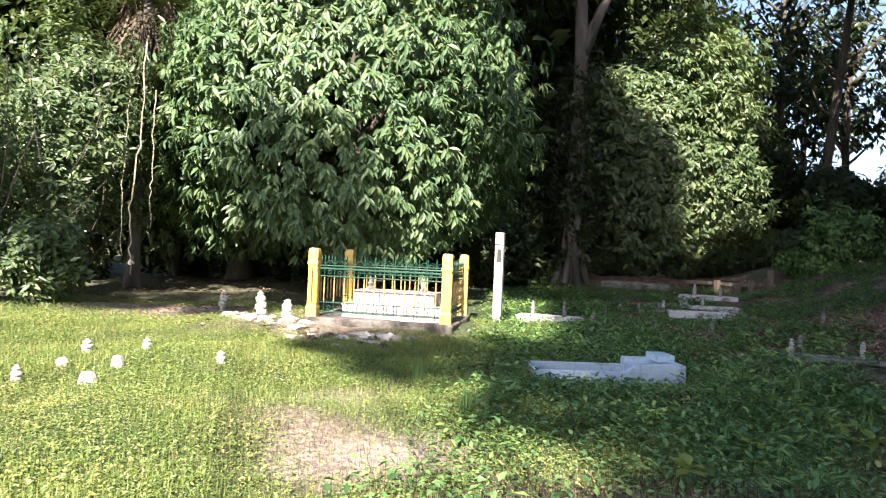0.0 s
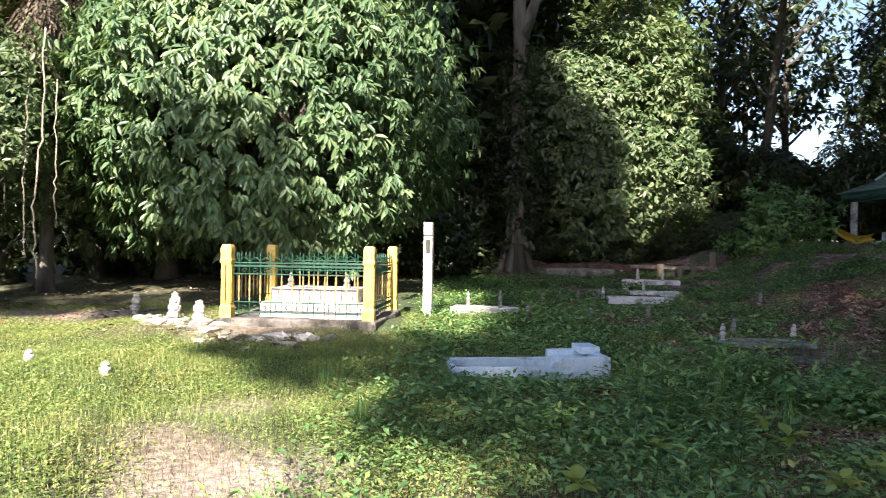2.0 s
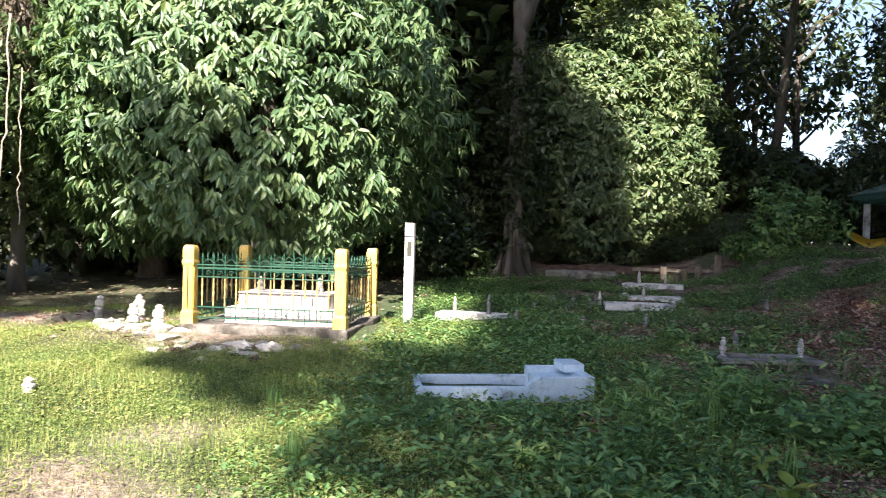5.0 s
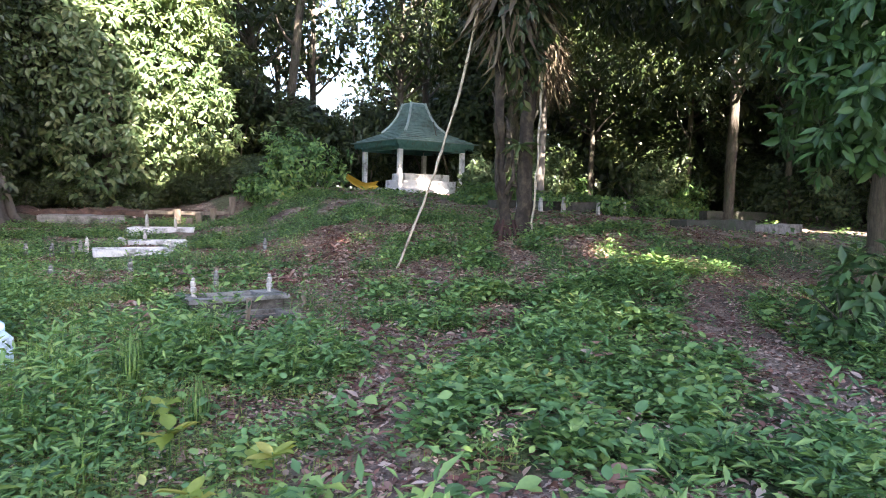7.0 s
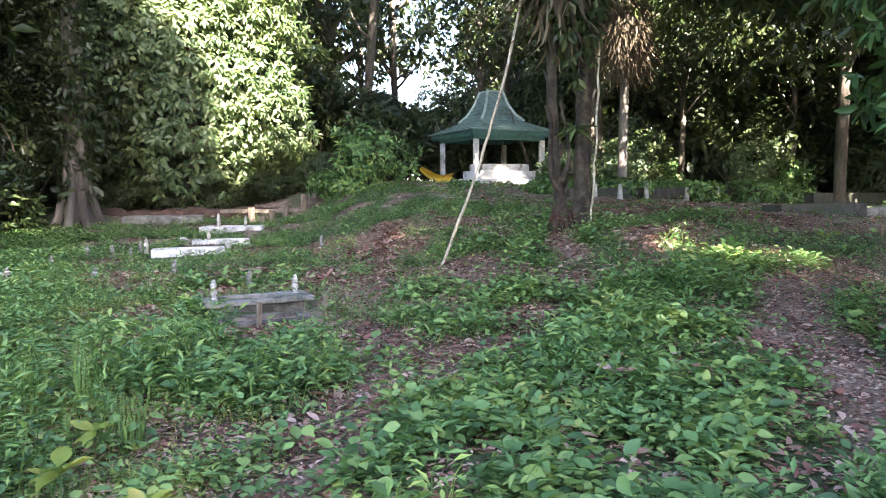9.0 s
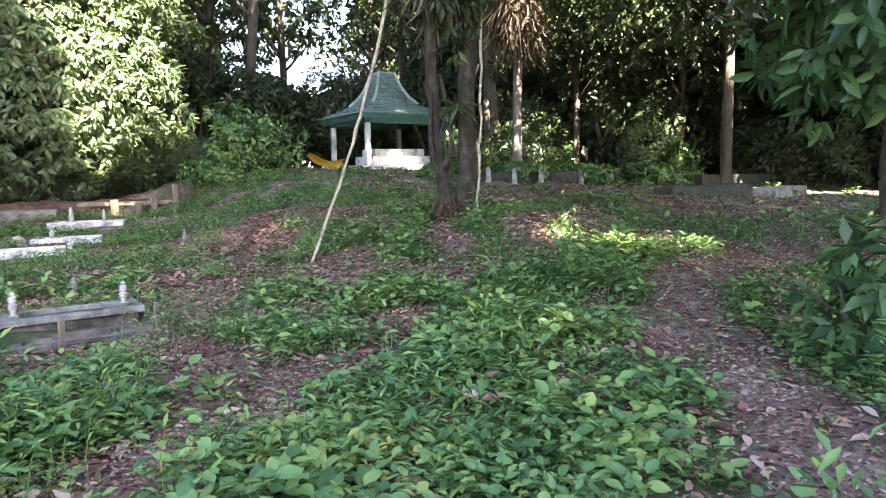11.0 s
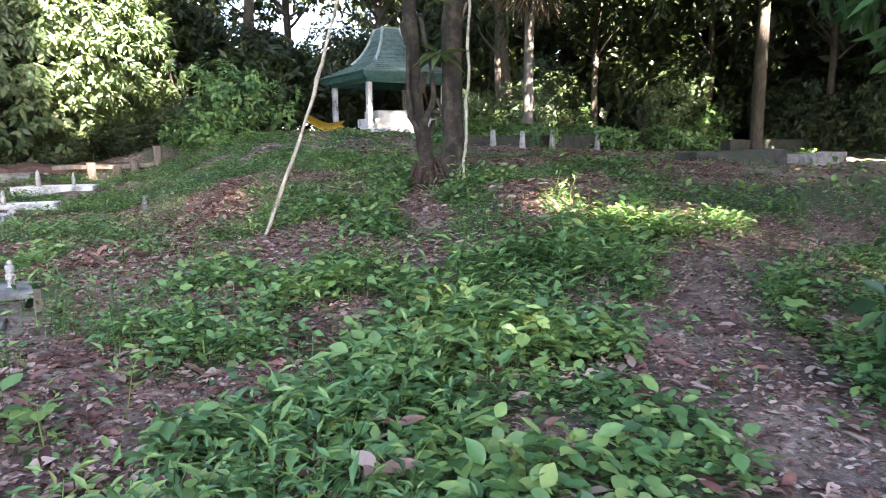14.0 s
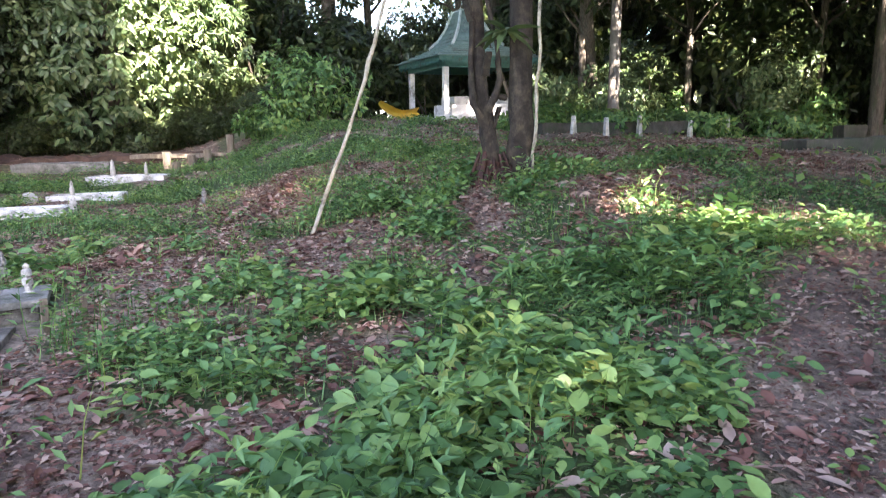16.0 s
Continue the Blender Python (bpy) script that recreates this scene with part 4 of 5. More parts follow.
spots = [(x, y, 3 if 10 < x < 27 and y > 33 else k) for i, (x, y, k) in enumerate(spots) if not (11 < x < 27 and y > 33 and i % 3)]
spots += [(-7.5, 21.5, 4), (-3.5, 24.5, 4), (-11, 19, 4), (1.0, 31, 4), (-14, 28, 4), (6.5, 41, 4), (9.5, 45, 4)]
for x, y, k in spots:
    tall_one = k == 4
    k = 0 if tall_one else k
    sc = 1.55 if tall_one else rn.uniform(0.85, 1.2)
    c = copy_thing(kinds[k], pose(x, y, gz(x, y) - 0.15, 0, 0, rn.uniform(0, 360)) @ Matrix.Diagonal((sc, sc, sc, 1)))
for k in kinds:
    x, y = {0: (29, 38), 1: (13, 46), 2: (31, 37), 3: (18, 39)}[kinds.index(k)]
    k.matrix_world = pose(x, y, gz(x, y) - 0.15)

for x, y, s in ((21.5, 25.5, 0.62), (24.5, 23.6, 0.58), (27.5, 21.0, 0.62), (29.5, 17.8, 0.6), (23.0, 29.5, 0.75), (19.8, 32.0, 0.8), (31.5, 14.0, 0.65)):
    copy_thing(kinds[3], pose(x, y, gz(x, y) - 0.15, 0, 0, 61 * x) @ Matrix.Diagonal((s, s, s, 1)))

# unseen tall trees, added so that their shade lies over the walk
def shade_row(seed, high, lean, marks, thick=3.4, dense=95, stem=0.22):
    """Unseen leaning tall trees of one height, each placed so that its shade falls round a mark on the ground."""
    first = None
    ox, oy = high / math.tan(e) * math.sin(a), high / math.tan(e) * math.cos(a)
    for mx, my, r in marks:
        cx, cy = mx + ox, my + oy
        x, y = cx - lean * high, cy
        if first is None:
            r0 = r
            first = tree("shade_tree", x, y, seed, high, stem, (cx, cy, high), (r, r, thick), int(dense * r * r), 6, 0.42, 0.2, M_LEAF_DARK, M_BARK, "unseen tall leaning tree with a high dark crown, added for its shade", droop=0.6, shell=0.35, group="tall shade trees", limbs=5, lean=(lean, 0))
        else:
            copy_thing(first, pose(x, y, gz(x, y) - 0.1) @ Matrix.Diagonal((1, r / r0, 1, 1)))


shade_row(42, 21.0, -0.28, ((5.6, 4.4, 4.0), (5.6, 11.5, 4.0), (9.8, 4.6, 4.4), (9.6, 15.0, 4.4), (14.0, 4.6, 4.4), (14.5, 15.8, 4.4), (18.8, 9.2, 4.2), (19.0, 18.0, 4.5), (11.0, 22.0, 3.4), (23.5, 13.0, 4.6), (24.0, 20.5, 4.4)))
shade_row(47, 33.0, -0.22, ((13.4, 25.0, 3.0), (3.2, 35.5, 3.4), (3.0, 29.0, 1.7), (5.2, 32.0, 2.5), (14.0, 37.5, 3.2)))
shade_row(49, 33.0, -0.22, ((18.6, 34.5, 4.4), (5.7, 19.0, 1.9), (5.9, 23.3, 1.7), (5.9, 27.6, 1.5)), 2.0)
shade_row(52, 23.0, -0.25, ((14.6, 11.3, 1.25), (16.6, 11.2, 1.2), (12.0, 8.0, 1.1), (10.2, 6.0, 1.5), (8.2, 8.5, 1.3), (6.6, 9.0, 1.1), (10.4, 10.5, 0.7), (3.2, 15.6, 1.4), (5.4, 14.6, 1.4), (2.0, 20.5, 1.6)), 1.5)
shade_row(48, 20.0, -0.6, ((-2.2, 16.9, 1.25), (-3.7, 17.5, 1.1), (-4.2, 15.2, 0.9), (-6.3, 15.0, 0.9), (-8.4, 14.7, 0.9)), 1.9, stem=0.035)
shade_row(50, 20.0, -0.6, ((0.7, 9.9, 1.5), (2.4, 9.6, 1.9), (-0.4, 10.7, 0.9), (2.4, 7.6, 1.0)), 0.8, 42, stem=0.08)
tree("shade_tree", 15.2, 6.3, 41, 8.0, 0.3, (14.8, 7.6, 6.6), (4.4, 4.0, 3.4), 3000, 6, 0.3, 0.13, M_LEAF_DARK, M_BARK, "dark spreading shade tree with low hanging boughs", droop=0.7, low=-0.95, shell=0.4)
tree("shade_tree", 20.0, 10.0, 53, 7.5, 0.25, (18.0, 13.2, 7.6), (6.0, 4.6, 2.8), 2600, 6, 0.3, 0.13, M_LEAF_DARK, M_BARK, "dark shade tree reaching over the slope", droop=0.7, shell=0.4)
tree("shade_tree", 26.5, 18.3, 43, 11.0, 0.2, (24.0, 19.5, 8.6), (6.5, 5.0, 3.6), 1500, 6, 0.38, 0.16, M_LEAF_DARK, M_BARK, "dark tall shade tree by the retaining wall", droop=0.6, shell=0.4)
# trees added with crowns above view, to cut skylight over mound and slope
for x, y, cx, cy, cz, r, sd in ((22.8, 26.5, 17.2, 21.0, 13.5, 5.8, 55), (14.0, 32.5, 14.5, 29.0, 14.5, 4.6, 57)):
    tree("shade_tree", x, y, sd, cz, 0.22, (cx, cy, cz), (r * 1.4, r, 2.2), 2000, 6, 0.42, 0.2, M_LEAF_DARK, M_BARK, "tall tree with a broad dark crown above view, added for shade", droop=0.6, shell=0.3, lean=((cx - x) / cz * 0.8, (cy - y) / cz * 0.8), limbs=7)
tree("leafy_tree", 2.6, 28.2, 46, 8.0, 0.22, (2.6, 28.0, 5.6), (3.0, 2.4, 4.6), 2200, 7, 0.3, 0.13, M_LEAF_DARK, M_BARK, "leafy dark green tree around a tall pale trunk", droop=0.6, low=-0.9, shell=0.6)


# ---- twin palms with hanging dead fronds ----
def fronds(rs, n, centre, radii, length, width, mat_name):
    """Narrow dead leaves hanging down in tufts."""
    p, o = crown_points(rs, n, centre, radii, shell=0.5)
    p = np.repeat(p, 6, axis=0) + rs.normal(size=(n * 6, 3)) * 0.09
    along = np.repeat(o, 6, axis=0) * 0.25 + rs.normal(size=(n * 6, 3)) * 0.17
    along[:, 2] -= 1.0
    L = length * rs.uniform(0.5, 1.3, n * 6)
    return scatter(mat_name, p, along, np.repeat(o, 6, axis=0) + rs.normal(size=(n * 6, 3)) * 0.5, L, L * width / length, BLADE, BLADE_T)


def build_twin():
    x, y = 11.1, 12.4
    z = gz(x, y) - 0.1
    t = thing("twin_trunk_palm", x, y, z, 0, "twin-trunked palm with dark reddish roots and hanging dead fronds", "tree")
    part("trunk", trunk_mesh(61, [(0.14, 0, 0), (0.14, 0, 0.5), (0.02, 0, 1.3), (-0.06, 0, 2.4), (-0.1, 0.05, 7)], [0.18, 0.1, 0.085, 0.09, 0.09], (), 12, 0.22), M_BARK_TWIN, t, "slender dark knobbly trunk", smooth=True)
    part("trunk", trunk_mesh(62, [(0.52, -0.1, 0), (0.5, -0.1, 0.5), (0.5, -0.1, 1.5), (0.55, -0.1, 3), (0.5, 0, 8)], [0.24, 0.155, 0.13, 0.13, 0.12], (), 14, 0.1), M_BARK_TWIN, t, "thicker grey-brown trunk with leaf scars", smooth=True)
    rn = random.Random(9)
    bm = bmesh.new()
    for i in range(46):
        an = rn.uniform(0, 6.28)
        cx = 0.14 if rn.random() < 0.5 else 0.52
        r = rn.uniform(0.2, 0.34)
        tube(bm, [(cx + 0.15 * math.cos(an), -0.05 + 0.15 * math.sin(an), rn.uniform(0.25, 0.5)), (cx + 0.25 * math.cos(an), -0.05 + 0.25 * math.sin(an), 0.22), (cx + r * math.cos(an), -0.05 + r * math.sin(an), 0.0)], [0.02, 0.022, 0.012], 5)
    part("root", bm, M_ROOT, t, "tangle of reddish brown roots")
    for cx, cr in ((0.13, 0.21), (0.51, 0.23)):
        cone = lathe(bmesh.new(), [(cr * 1.35, 0.0), (cr * 1.2, 0.1), (cr * 0.95, 0.22), (cr * 0.5, 0.36)], 14, (cx, -0.05, 0))
        for v in cone.verts:
            v.co += noise.noise_vector(v.co * 7) * 0.1
        part("root_foot", cone, M_ROOT, t, "swollen dark root foot")
    for pts in (((0.08, -0.02, 0.75), (-0.1, -0.06, 1.05), (-0.13, -0.05, 1.5), (-0.08, -0.04, 2.3)),
                ((0.08, -0.08, 0.95), (0.2, -0.14, 1.3), (0.17, -0.13, 1.7), (0.05, -0.08, 2.3)),
                ((0.06, 0.0, 1.0), (0.2, -0.1, 1.12), (0.3, -0.12, 1.1))):
        part("side_stem", trunk_mesh(int(100 * pts[1][2]), pts, [0.045, 0.036, 0.03, 0.026][:len(pts)], (), 8, 0.3), M_BARK_TWIN, t, "crooked dark side stem", smooth=True)
    for i in range(22):
        h = 0.75 + 0.3 * i
        an = i * 2.4
        cx = 0.53 if i % 2 else max(-0.08, 0.16 - 0.11 * h)
        rr = 0.11 if i % 2 else 0.07
        b = boxes((-0.05, -0.015, 0, 0.05, 0.02, 0.26), bevel=0.01)
        for v in b.verts:
            v.co.x *= 1 - 0.9 * v.co.z
            v.co.y += 0.35 * v.co.z
        o = part("leaf_base", b, M_WOOD if i % 4 == 1 else M_BARK_TWIN, t)
        o.matrix_basis = pose(cx + rr * math.cos(an), -0.05 + rr * math.sin(an), h, 0, 0, math.degrees(an) - 90)
    rs = np.random.RandomState(71)
    part_mesh("dead_fronds", fronds(rs, 95, (0.2, 0, 4.9), (0.9, 0.8, 1.9), 0.75, 0.085, "dead_fronds"), M_STRAW, t, "brown hanging dead fronds")
    p, o = crown_points(rs, 1500, (0.2, 0, 5.4), (1.25, 1.2, 2.5), shell=0.3, lump=0.5)
    part_mesh("creeper", foliage("creeper", rs, p, o, 6, 0.24, 0.1, 0.9), M_LEAF_DARK, t, "dark green creeper around the trunks")
    p, o = crown_points(rs, 2900, (0.8, 0.8, 10.2), (6.0, 6.0, 2.0), shell=0.4)
    part_mesh("crown", foliage("crown", rs, p, o, 6, 0.6, 0.1, 0.9), M_LEAF_DARK, t)
    f = thing("nest_fern", x + 0.24, y - 0.22, z + 1.85, 0, "bright green fern tuft growing on a palm trunk", "fern")
    n = 22
    an = rs.uniform(0, 6.28, n)
    al = np.stack([np.cos(an), np.sin(an), rs.uniform(-0.7, 0.6, n)], -1)
    part_mesh("leaf_mass", scatter("leaves", np.zeros((n, 3)), al, np.tile((0, 0, 1.0), (n, 1)), rs.uniform(0.25, 0.45, n), rs.uniform(0.07, 0.13, n), OVAL, OVAL_T), M_LEAF_PALE, f)


M_ROOT = surface("red_roots", (0.03, 0.014, 0.011), (0.085, 0.035, 0.025), (0.03, 0.015, 0.012), rough=0.9, scale=12, bump=0.5, dirt_amount=0.4, dirt_scale=5)
build_twin()


def vine(name, pts, r, label, mat=None, wob=0.03, seed=1):
    """A vine through pts, thickness r, slightly crooked."""
    rn = random.Random(seed)
    fine = []
    for p, q in zip(pts, pts[1:]):
        for k in range(8):
            c = Vector(p).lerp(Vector(q), k / 8)
            fine.append(c + Vector((rn.uniform(-wob, wob), rn.uniform(-wob, wob), 0)))
    fine.append(Vector(pts[-1]))
    o = part(name, tube(bmesh.new(), fine, [r * rn.uniform(0.8, 1.2) for _ in fine], 7), mat or M_VINE, smooth=True)
    return tagged(o, label, "vine")


vine("leaning_vine", [(9.08, 12.6, gz(9.08, 12.6) - 0.05), (9.7, 12.5, 1.7), (10.15, 12.4, 3.2), (10.6, 12.3, 5.4), (10.8, 12.3, 8.0)], 0.023, "long pale leaning vine stem rooted in the weeds", wob=0.009)
vine("hanging_vine", [(11.66, 12.15, gz(11.66, 12.15) - 0.02), (11.72, 12.1, 2.0), (11.75, 12.1, 4.0), (11.7, 12.2, 7.0)], 0.021, "pale vine hanging along the palm trunk", wob=0.02, seed=4)
vine("hanging_vine", [(-6.7, 14.2, 0.6), (-6.75, 14.2, 2.0), (-6.6, 14.2, 3.5), (-6.55, 14.2, 5.5)], 0.015, "pale crooked vine hanging from the tree", wob=0.03, seed=5)
vine("hanging_vine", [(-6.85, 14.1, 1.0), (-6.9, 14.1, 2.5), (-6.8, 14.1, 4.5)], 0.009, "thin pale vine hanging from the tree", wob=0.03, seed=6)
vine("hanging_vine", [(-6.2, 14.1, 1.6), (-6.25, 14.1, 2.6), (-6.3, 14.2, 4.5)], 0.009, "thin pale vine hanging from the tree", wob=0.035, seed=7)


# second palm with a skirt of dry fronds
def skirt_palm(x, y, seed, h, label, skirt=3.6, wide=1.05, n_dry=210):
    z = gz(x, y) - 0.1
    t = thing("palm_tree", x, y, z, 0, label, "palm tree", "palms")
    part("trunk", trunk_mesh(seed, [(0, 0, 0), (0, 0, 1), (0.1, 0, h)], [0.22, 0.15, 0.12], (), 11, 0.08), M_BARK_PALE, t, smooth=True)
    rs = np.random.RandomState(seed)
    part_mesh("dry_skirt", fronds(rs, n_dry, (0, 0, skirt), (wide, wide, 1.4 + 0.7 * (wide - 1)), 0.85, 0.045, "dry_skirt"), M_STRAW, t, "pale dry fronds hanging in a skirt")
    n = 46
    an = rs.uniform(0, 6.28, n)
    base, al, ups, LL = [], [], [], []
    for i in range(n):
        d = np.array([math.cos(an[i]), math.sin(an[i]), rs.uniform(0.1, 1.0)])
        p = np.array([0.1, 0, h - 0.2])
        for k in range(16):
            p = p + unit(d) * 0.17
            d[2] -= 0.13
            s = np.cross(unit(d), (0, 0, 1))
            for sg in (-1, 1):
                base.append(p.copy())
                al.append(s * sg + unit(d) * 0.6 + np.array([0, 0, -0.35]))
                ups.append((0, 0, 1))
                LL.append(0.5 * math.sin(0.3 + 2.6 * k / 16))
    LL = np.array(LL)
    part_mesh("fronds", scatter("fronds", np.array(base), np.array(al), np.array(ups, float), LL, LL * 0 + 0.045, BLADE, BLADE_T), M_LEAF_DARK, t)


skirt_palm(19.7, 21.3, 81, 7.4, "palm with a pale dry skirt of hanging fronds", 5.5, 0.95, 230)
skirt_palm(-8.1, 16.6, 83, 7.4, "palm smothered by leafy vines with dry fronds", 6.0)


def shrub(x, y, seed, r, h, n, label, mat, length=0.14, width=0.06, per=7):
    z = gz(x, y) - 0.05
    t = thing("shrub", x, y, z, 0, label, "shrub")
    rs, rn = np.random.RandomState(seed), random.Random(seed)
    bm = bmesh.new()
    for i in range(9):
        an = rn.uniform(0, 6.28)
        pts = limb((0, 0, 0), (0.6 * math.cos(an), 0.6 * math.sin(an), 1), h * 0.8, rn)
        tube(bm, pts, [0.025 - 0.003 * k for k in range(len(pts))], 5)
    tagged(part("branchwork", bm, M_BARK, t), kind="stuff")
    p, o = crown_points(rs, n, (0, 0, h * 0.55), (r, r, h * 0.55), shell=0.3, lump=0.6, lumps=16)
    k = p[:, 2] > 0.05
    part_mesh("leaf_mass", foliage("leaves", rs, p[k], o[k], per, length, width, 0.35), mat, t)


shrub(11.7, 24.3, 91, 1.7, 2.2, 330, "spreading green shrub near the shelter", M_WEED, 0.22, 0.1)
shrub(10.6, 24.0, 93, 0.9, 0.9, 350, "low green shrub on the mound", M_WEED, 0.18, 0.09)
shrub(-7.6, 12.6, 94, 0.85, 1.6, 620, "sunlit pale green shrub at the lawn's edge", M_LEAF_PALE, 0.2, 0.08)
shrub(-9.0, 12.3, 96, 1.0, 4.6, 1100, "tall vine-hung green shrub", M_LEAF_PALE, 0.16, 0.07)
shrub(-8.6, 14.9, 97, 1.9, 6.8, 1900, "tall vine-hung green thicket", M_LEAF_PALE, 0.2, 0.08)
tree("young_tree", 11.6, 5.5, 59, 4.0, 0.05, (10.9, 5.9, 3.1), (1.15, 1.1, 1.75), 480, 8, 0.2, 0.085, M_LEAF_MID, M_BARK, "young broad-leaved tree with low boughs beside the earth trail", droop=0.7, shell=0.3, shape=OVAL, tris=OVAL_T, lump=0.5)
shrub(11.05, 6.0, 98, 0.6, 1.2, 80, "leafy green sapling beside the earth trail", M_LEAF_MID, 0.2, 0.085)
for i, (x, y, r, h) in enumerate(((16.6, 20.6, 1.2, 0.7), (22.0, 20.5, 1.3, 0.8), (18.7, 20.2, 1.0, 0.6), (25.0, 20.0, 1.5, 0.9), (20.5, 25.0, 1.3, 1.2), (24.0, 24.5, 1.5, 1.4), (27.5, 21.5, 1.5, 1.6))):
    shrub(x, y, 100 + i, r, h, 380, "low green undergrowth behind the retaining wall", M_WEED, 0.2, 0.1)


# shrubs added in pale leaf, its colour standing for sun flecks in the wood
for i, (x, y, r, h) in enumerate(((21.8, 23.6, 1.2, 2.4), (26.2, 21.6, 1.3, 2.8), (29.3, 19.4, 1.2, 2.2), (24.0, 26.2, 1.3, 3.4), (19.6, 24.6, 1.0, 1.8), (31.0, 16.6, 1.3, 2.8))):
    shrub(x, y, 130 + i, r, h, 420, "tall loose shrub at the wood's edge, coloured pale green for sun flecks", M_LEAF_PALE, 0.24, 0.1)


def thicket(seed, r, h, n):
    x, y = 320.0, 300.0 + 8 * seed
    z = gz(x, y)
    t = thing("thicket", x, y, z, 0, "dense dark green undergrowth thicket", "undergrowth", "thickets")
    rs, rn = np.random.RandomState(seed), random.Random(seed)
    bm = bmesh.new()
    for i in range(10):
        an = rn.uniform(0, 6.28)
        pts = limb((0.8 * math.cos(an), 0.8 * math.sin(an), 0), (0.5 * math.cos(an), 0.5 * math.sin(an), 1), h * 0.8, rn)
        tube(bm, pts, [0.035 - 0.004 * k for k in range(len(pts))], 5)
    tagged(part("branchwork", bm, M_BARK, t), kind="stuff")
    p, o = crown_points(rs, n, (0, 0, h * 0.45), (r, r * 0.8, h * 0.6), shell=0.35, lump=0.4)
    k = p[:, 2] > 0.02
    part_mesh("leaf_mass", foliage("leaves", rs, p[k], o[k], 6, 0.27, 0.12, 0.5), M_LEAF_DARK, t)
    return t


tk = [thicket(1, 2.6, 3.2, 1700), thicket(2, 2.4, 4.2, 1900)]
rn = random.Random(12)
tspots = [(-14 + 2.9 * i + rn.uniform(-0.6, 0.6), 33.2 + rn.uniform(-0.7, 0.7)) for i in range(18)]
tspots += [(-10.5 + 2.7 * i, 23.6 + rn.uniform(-0.5, 0.5)) for i in range(5)]
tspots += [(-14, 15.5), (-13, 19), (1.0, 26.6), (0.0, 29.5), (5.0, 32.0),
           (24.5, 25.5), (27.5, 23.0), (30.0, 19.0), (31.5, 15.0), (31.0, 11.0), (30.0, 6.5), (28, 1.5), (21.5, 28.5), (34, 22), (22, 31.5), (30.5, 24.5), (32.5, 27), (26.5, 28.0)]
for i, (x, y) in enumerate(tspots[2:]):
    s = 1.5 if 8 < x < 16 and y > 30 else rn.uniform(0.9, 1.35)
    copy_thing(tk[i % 2], pose(x, y, gz(x, y) - 0.05, 0, 0, rn.uniform(0, 360)) @ Matrix.Diagonal((s, s, s, 1)))
# low dark thickets added over the bright slope, to darken it like shade
for x, y, s in ((3.9, 27.7, 0.5), (5.6, 28.0, 0.5), (7.4, 27.7, 0.5), (9.0, 27.2, 0.48), (10.3, 26.6, 0.45), (11.0, 27.6, 0.6)):
    copy_thing(tk[0], pose(x, y, gz(x, y) - 0.05, 0, 0, 50 * x) @ Matrix.Diagonal((s, s, s * 0.8, 1)))
for x, y in ((36.0, 20.2), (36.5, 23.0), (36.0, 17.4), (34.5, 25.6)):
    copy_thing(tk[1], pose(x, y, gz(x, y) - 0.05, 0, 0, 47 * x) @ Matrix.Diagonal((1.7, 1.7, 1.9, 1)))
for k, (x, y) in zip(tk, tspots[:2]):
    k.matrix_world = pose(x, y, gz(x, y) - 0.05)


# ---- ground cover ----
def visible_area(rs, n, x0, x1, y0, y1):
    return rs.uniform(x0, x1, n), rs.uniform(y0, y1, n)


def clear_of(x, y):
    """False on plinths and inside the built graves."""
    k = ~((np.abs(x + 0.75) < 1.5) & (np.abs(y - 12.87) < 1.25))
    k &= ~((x > 1.68) & (x < 3.58) & (y > 8.97 + 0.2 * (x - 1.74)) & (y < 9.8 + 0.2 * (x - 1.74)))
    for gx0, gx1, gy0, gy1 in ((5.3, 6.8, 10.7, 11.8), (1.3, 2.85, 14.35, 15.5), (6.05, 7.85, 21.1, 22.9), (4.75, 6.35, 16.4, 17.55), (5.65, 7.1, 18.4, 19.5), (5.35, 6.6, 10.35, 11.2), (1.75, 3.6, 8.75, 9.1)):
        k &= ~((x > gx0) & (x < gx1) & (y > gy0) & (y < gy1))
    k &= ~((x > 15.8) & (x < 20.2) & (y > 25.8) & (y < 30))
    return k


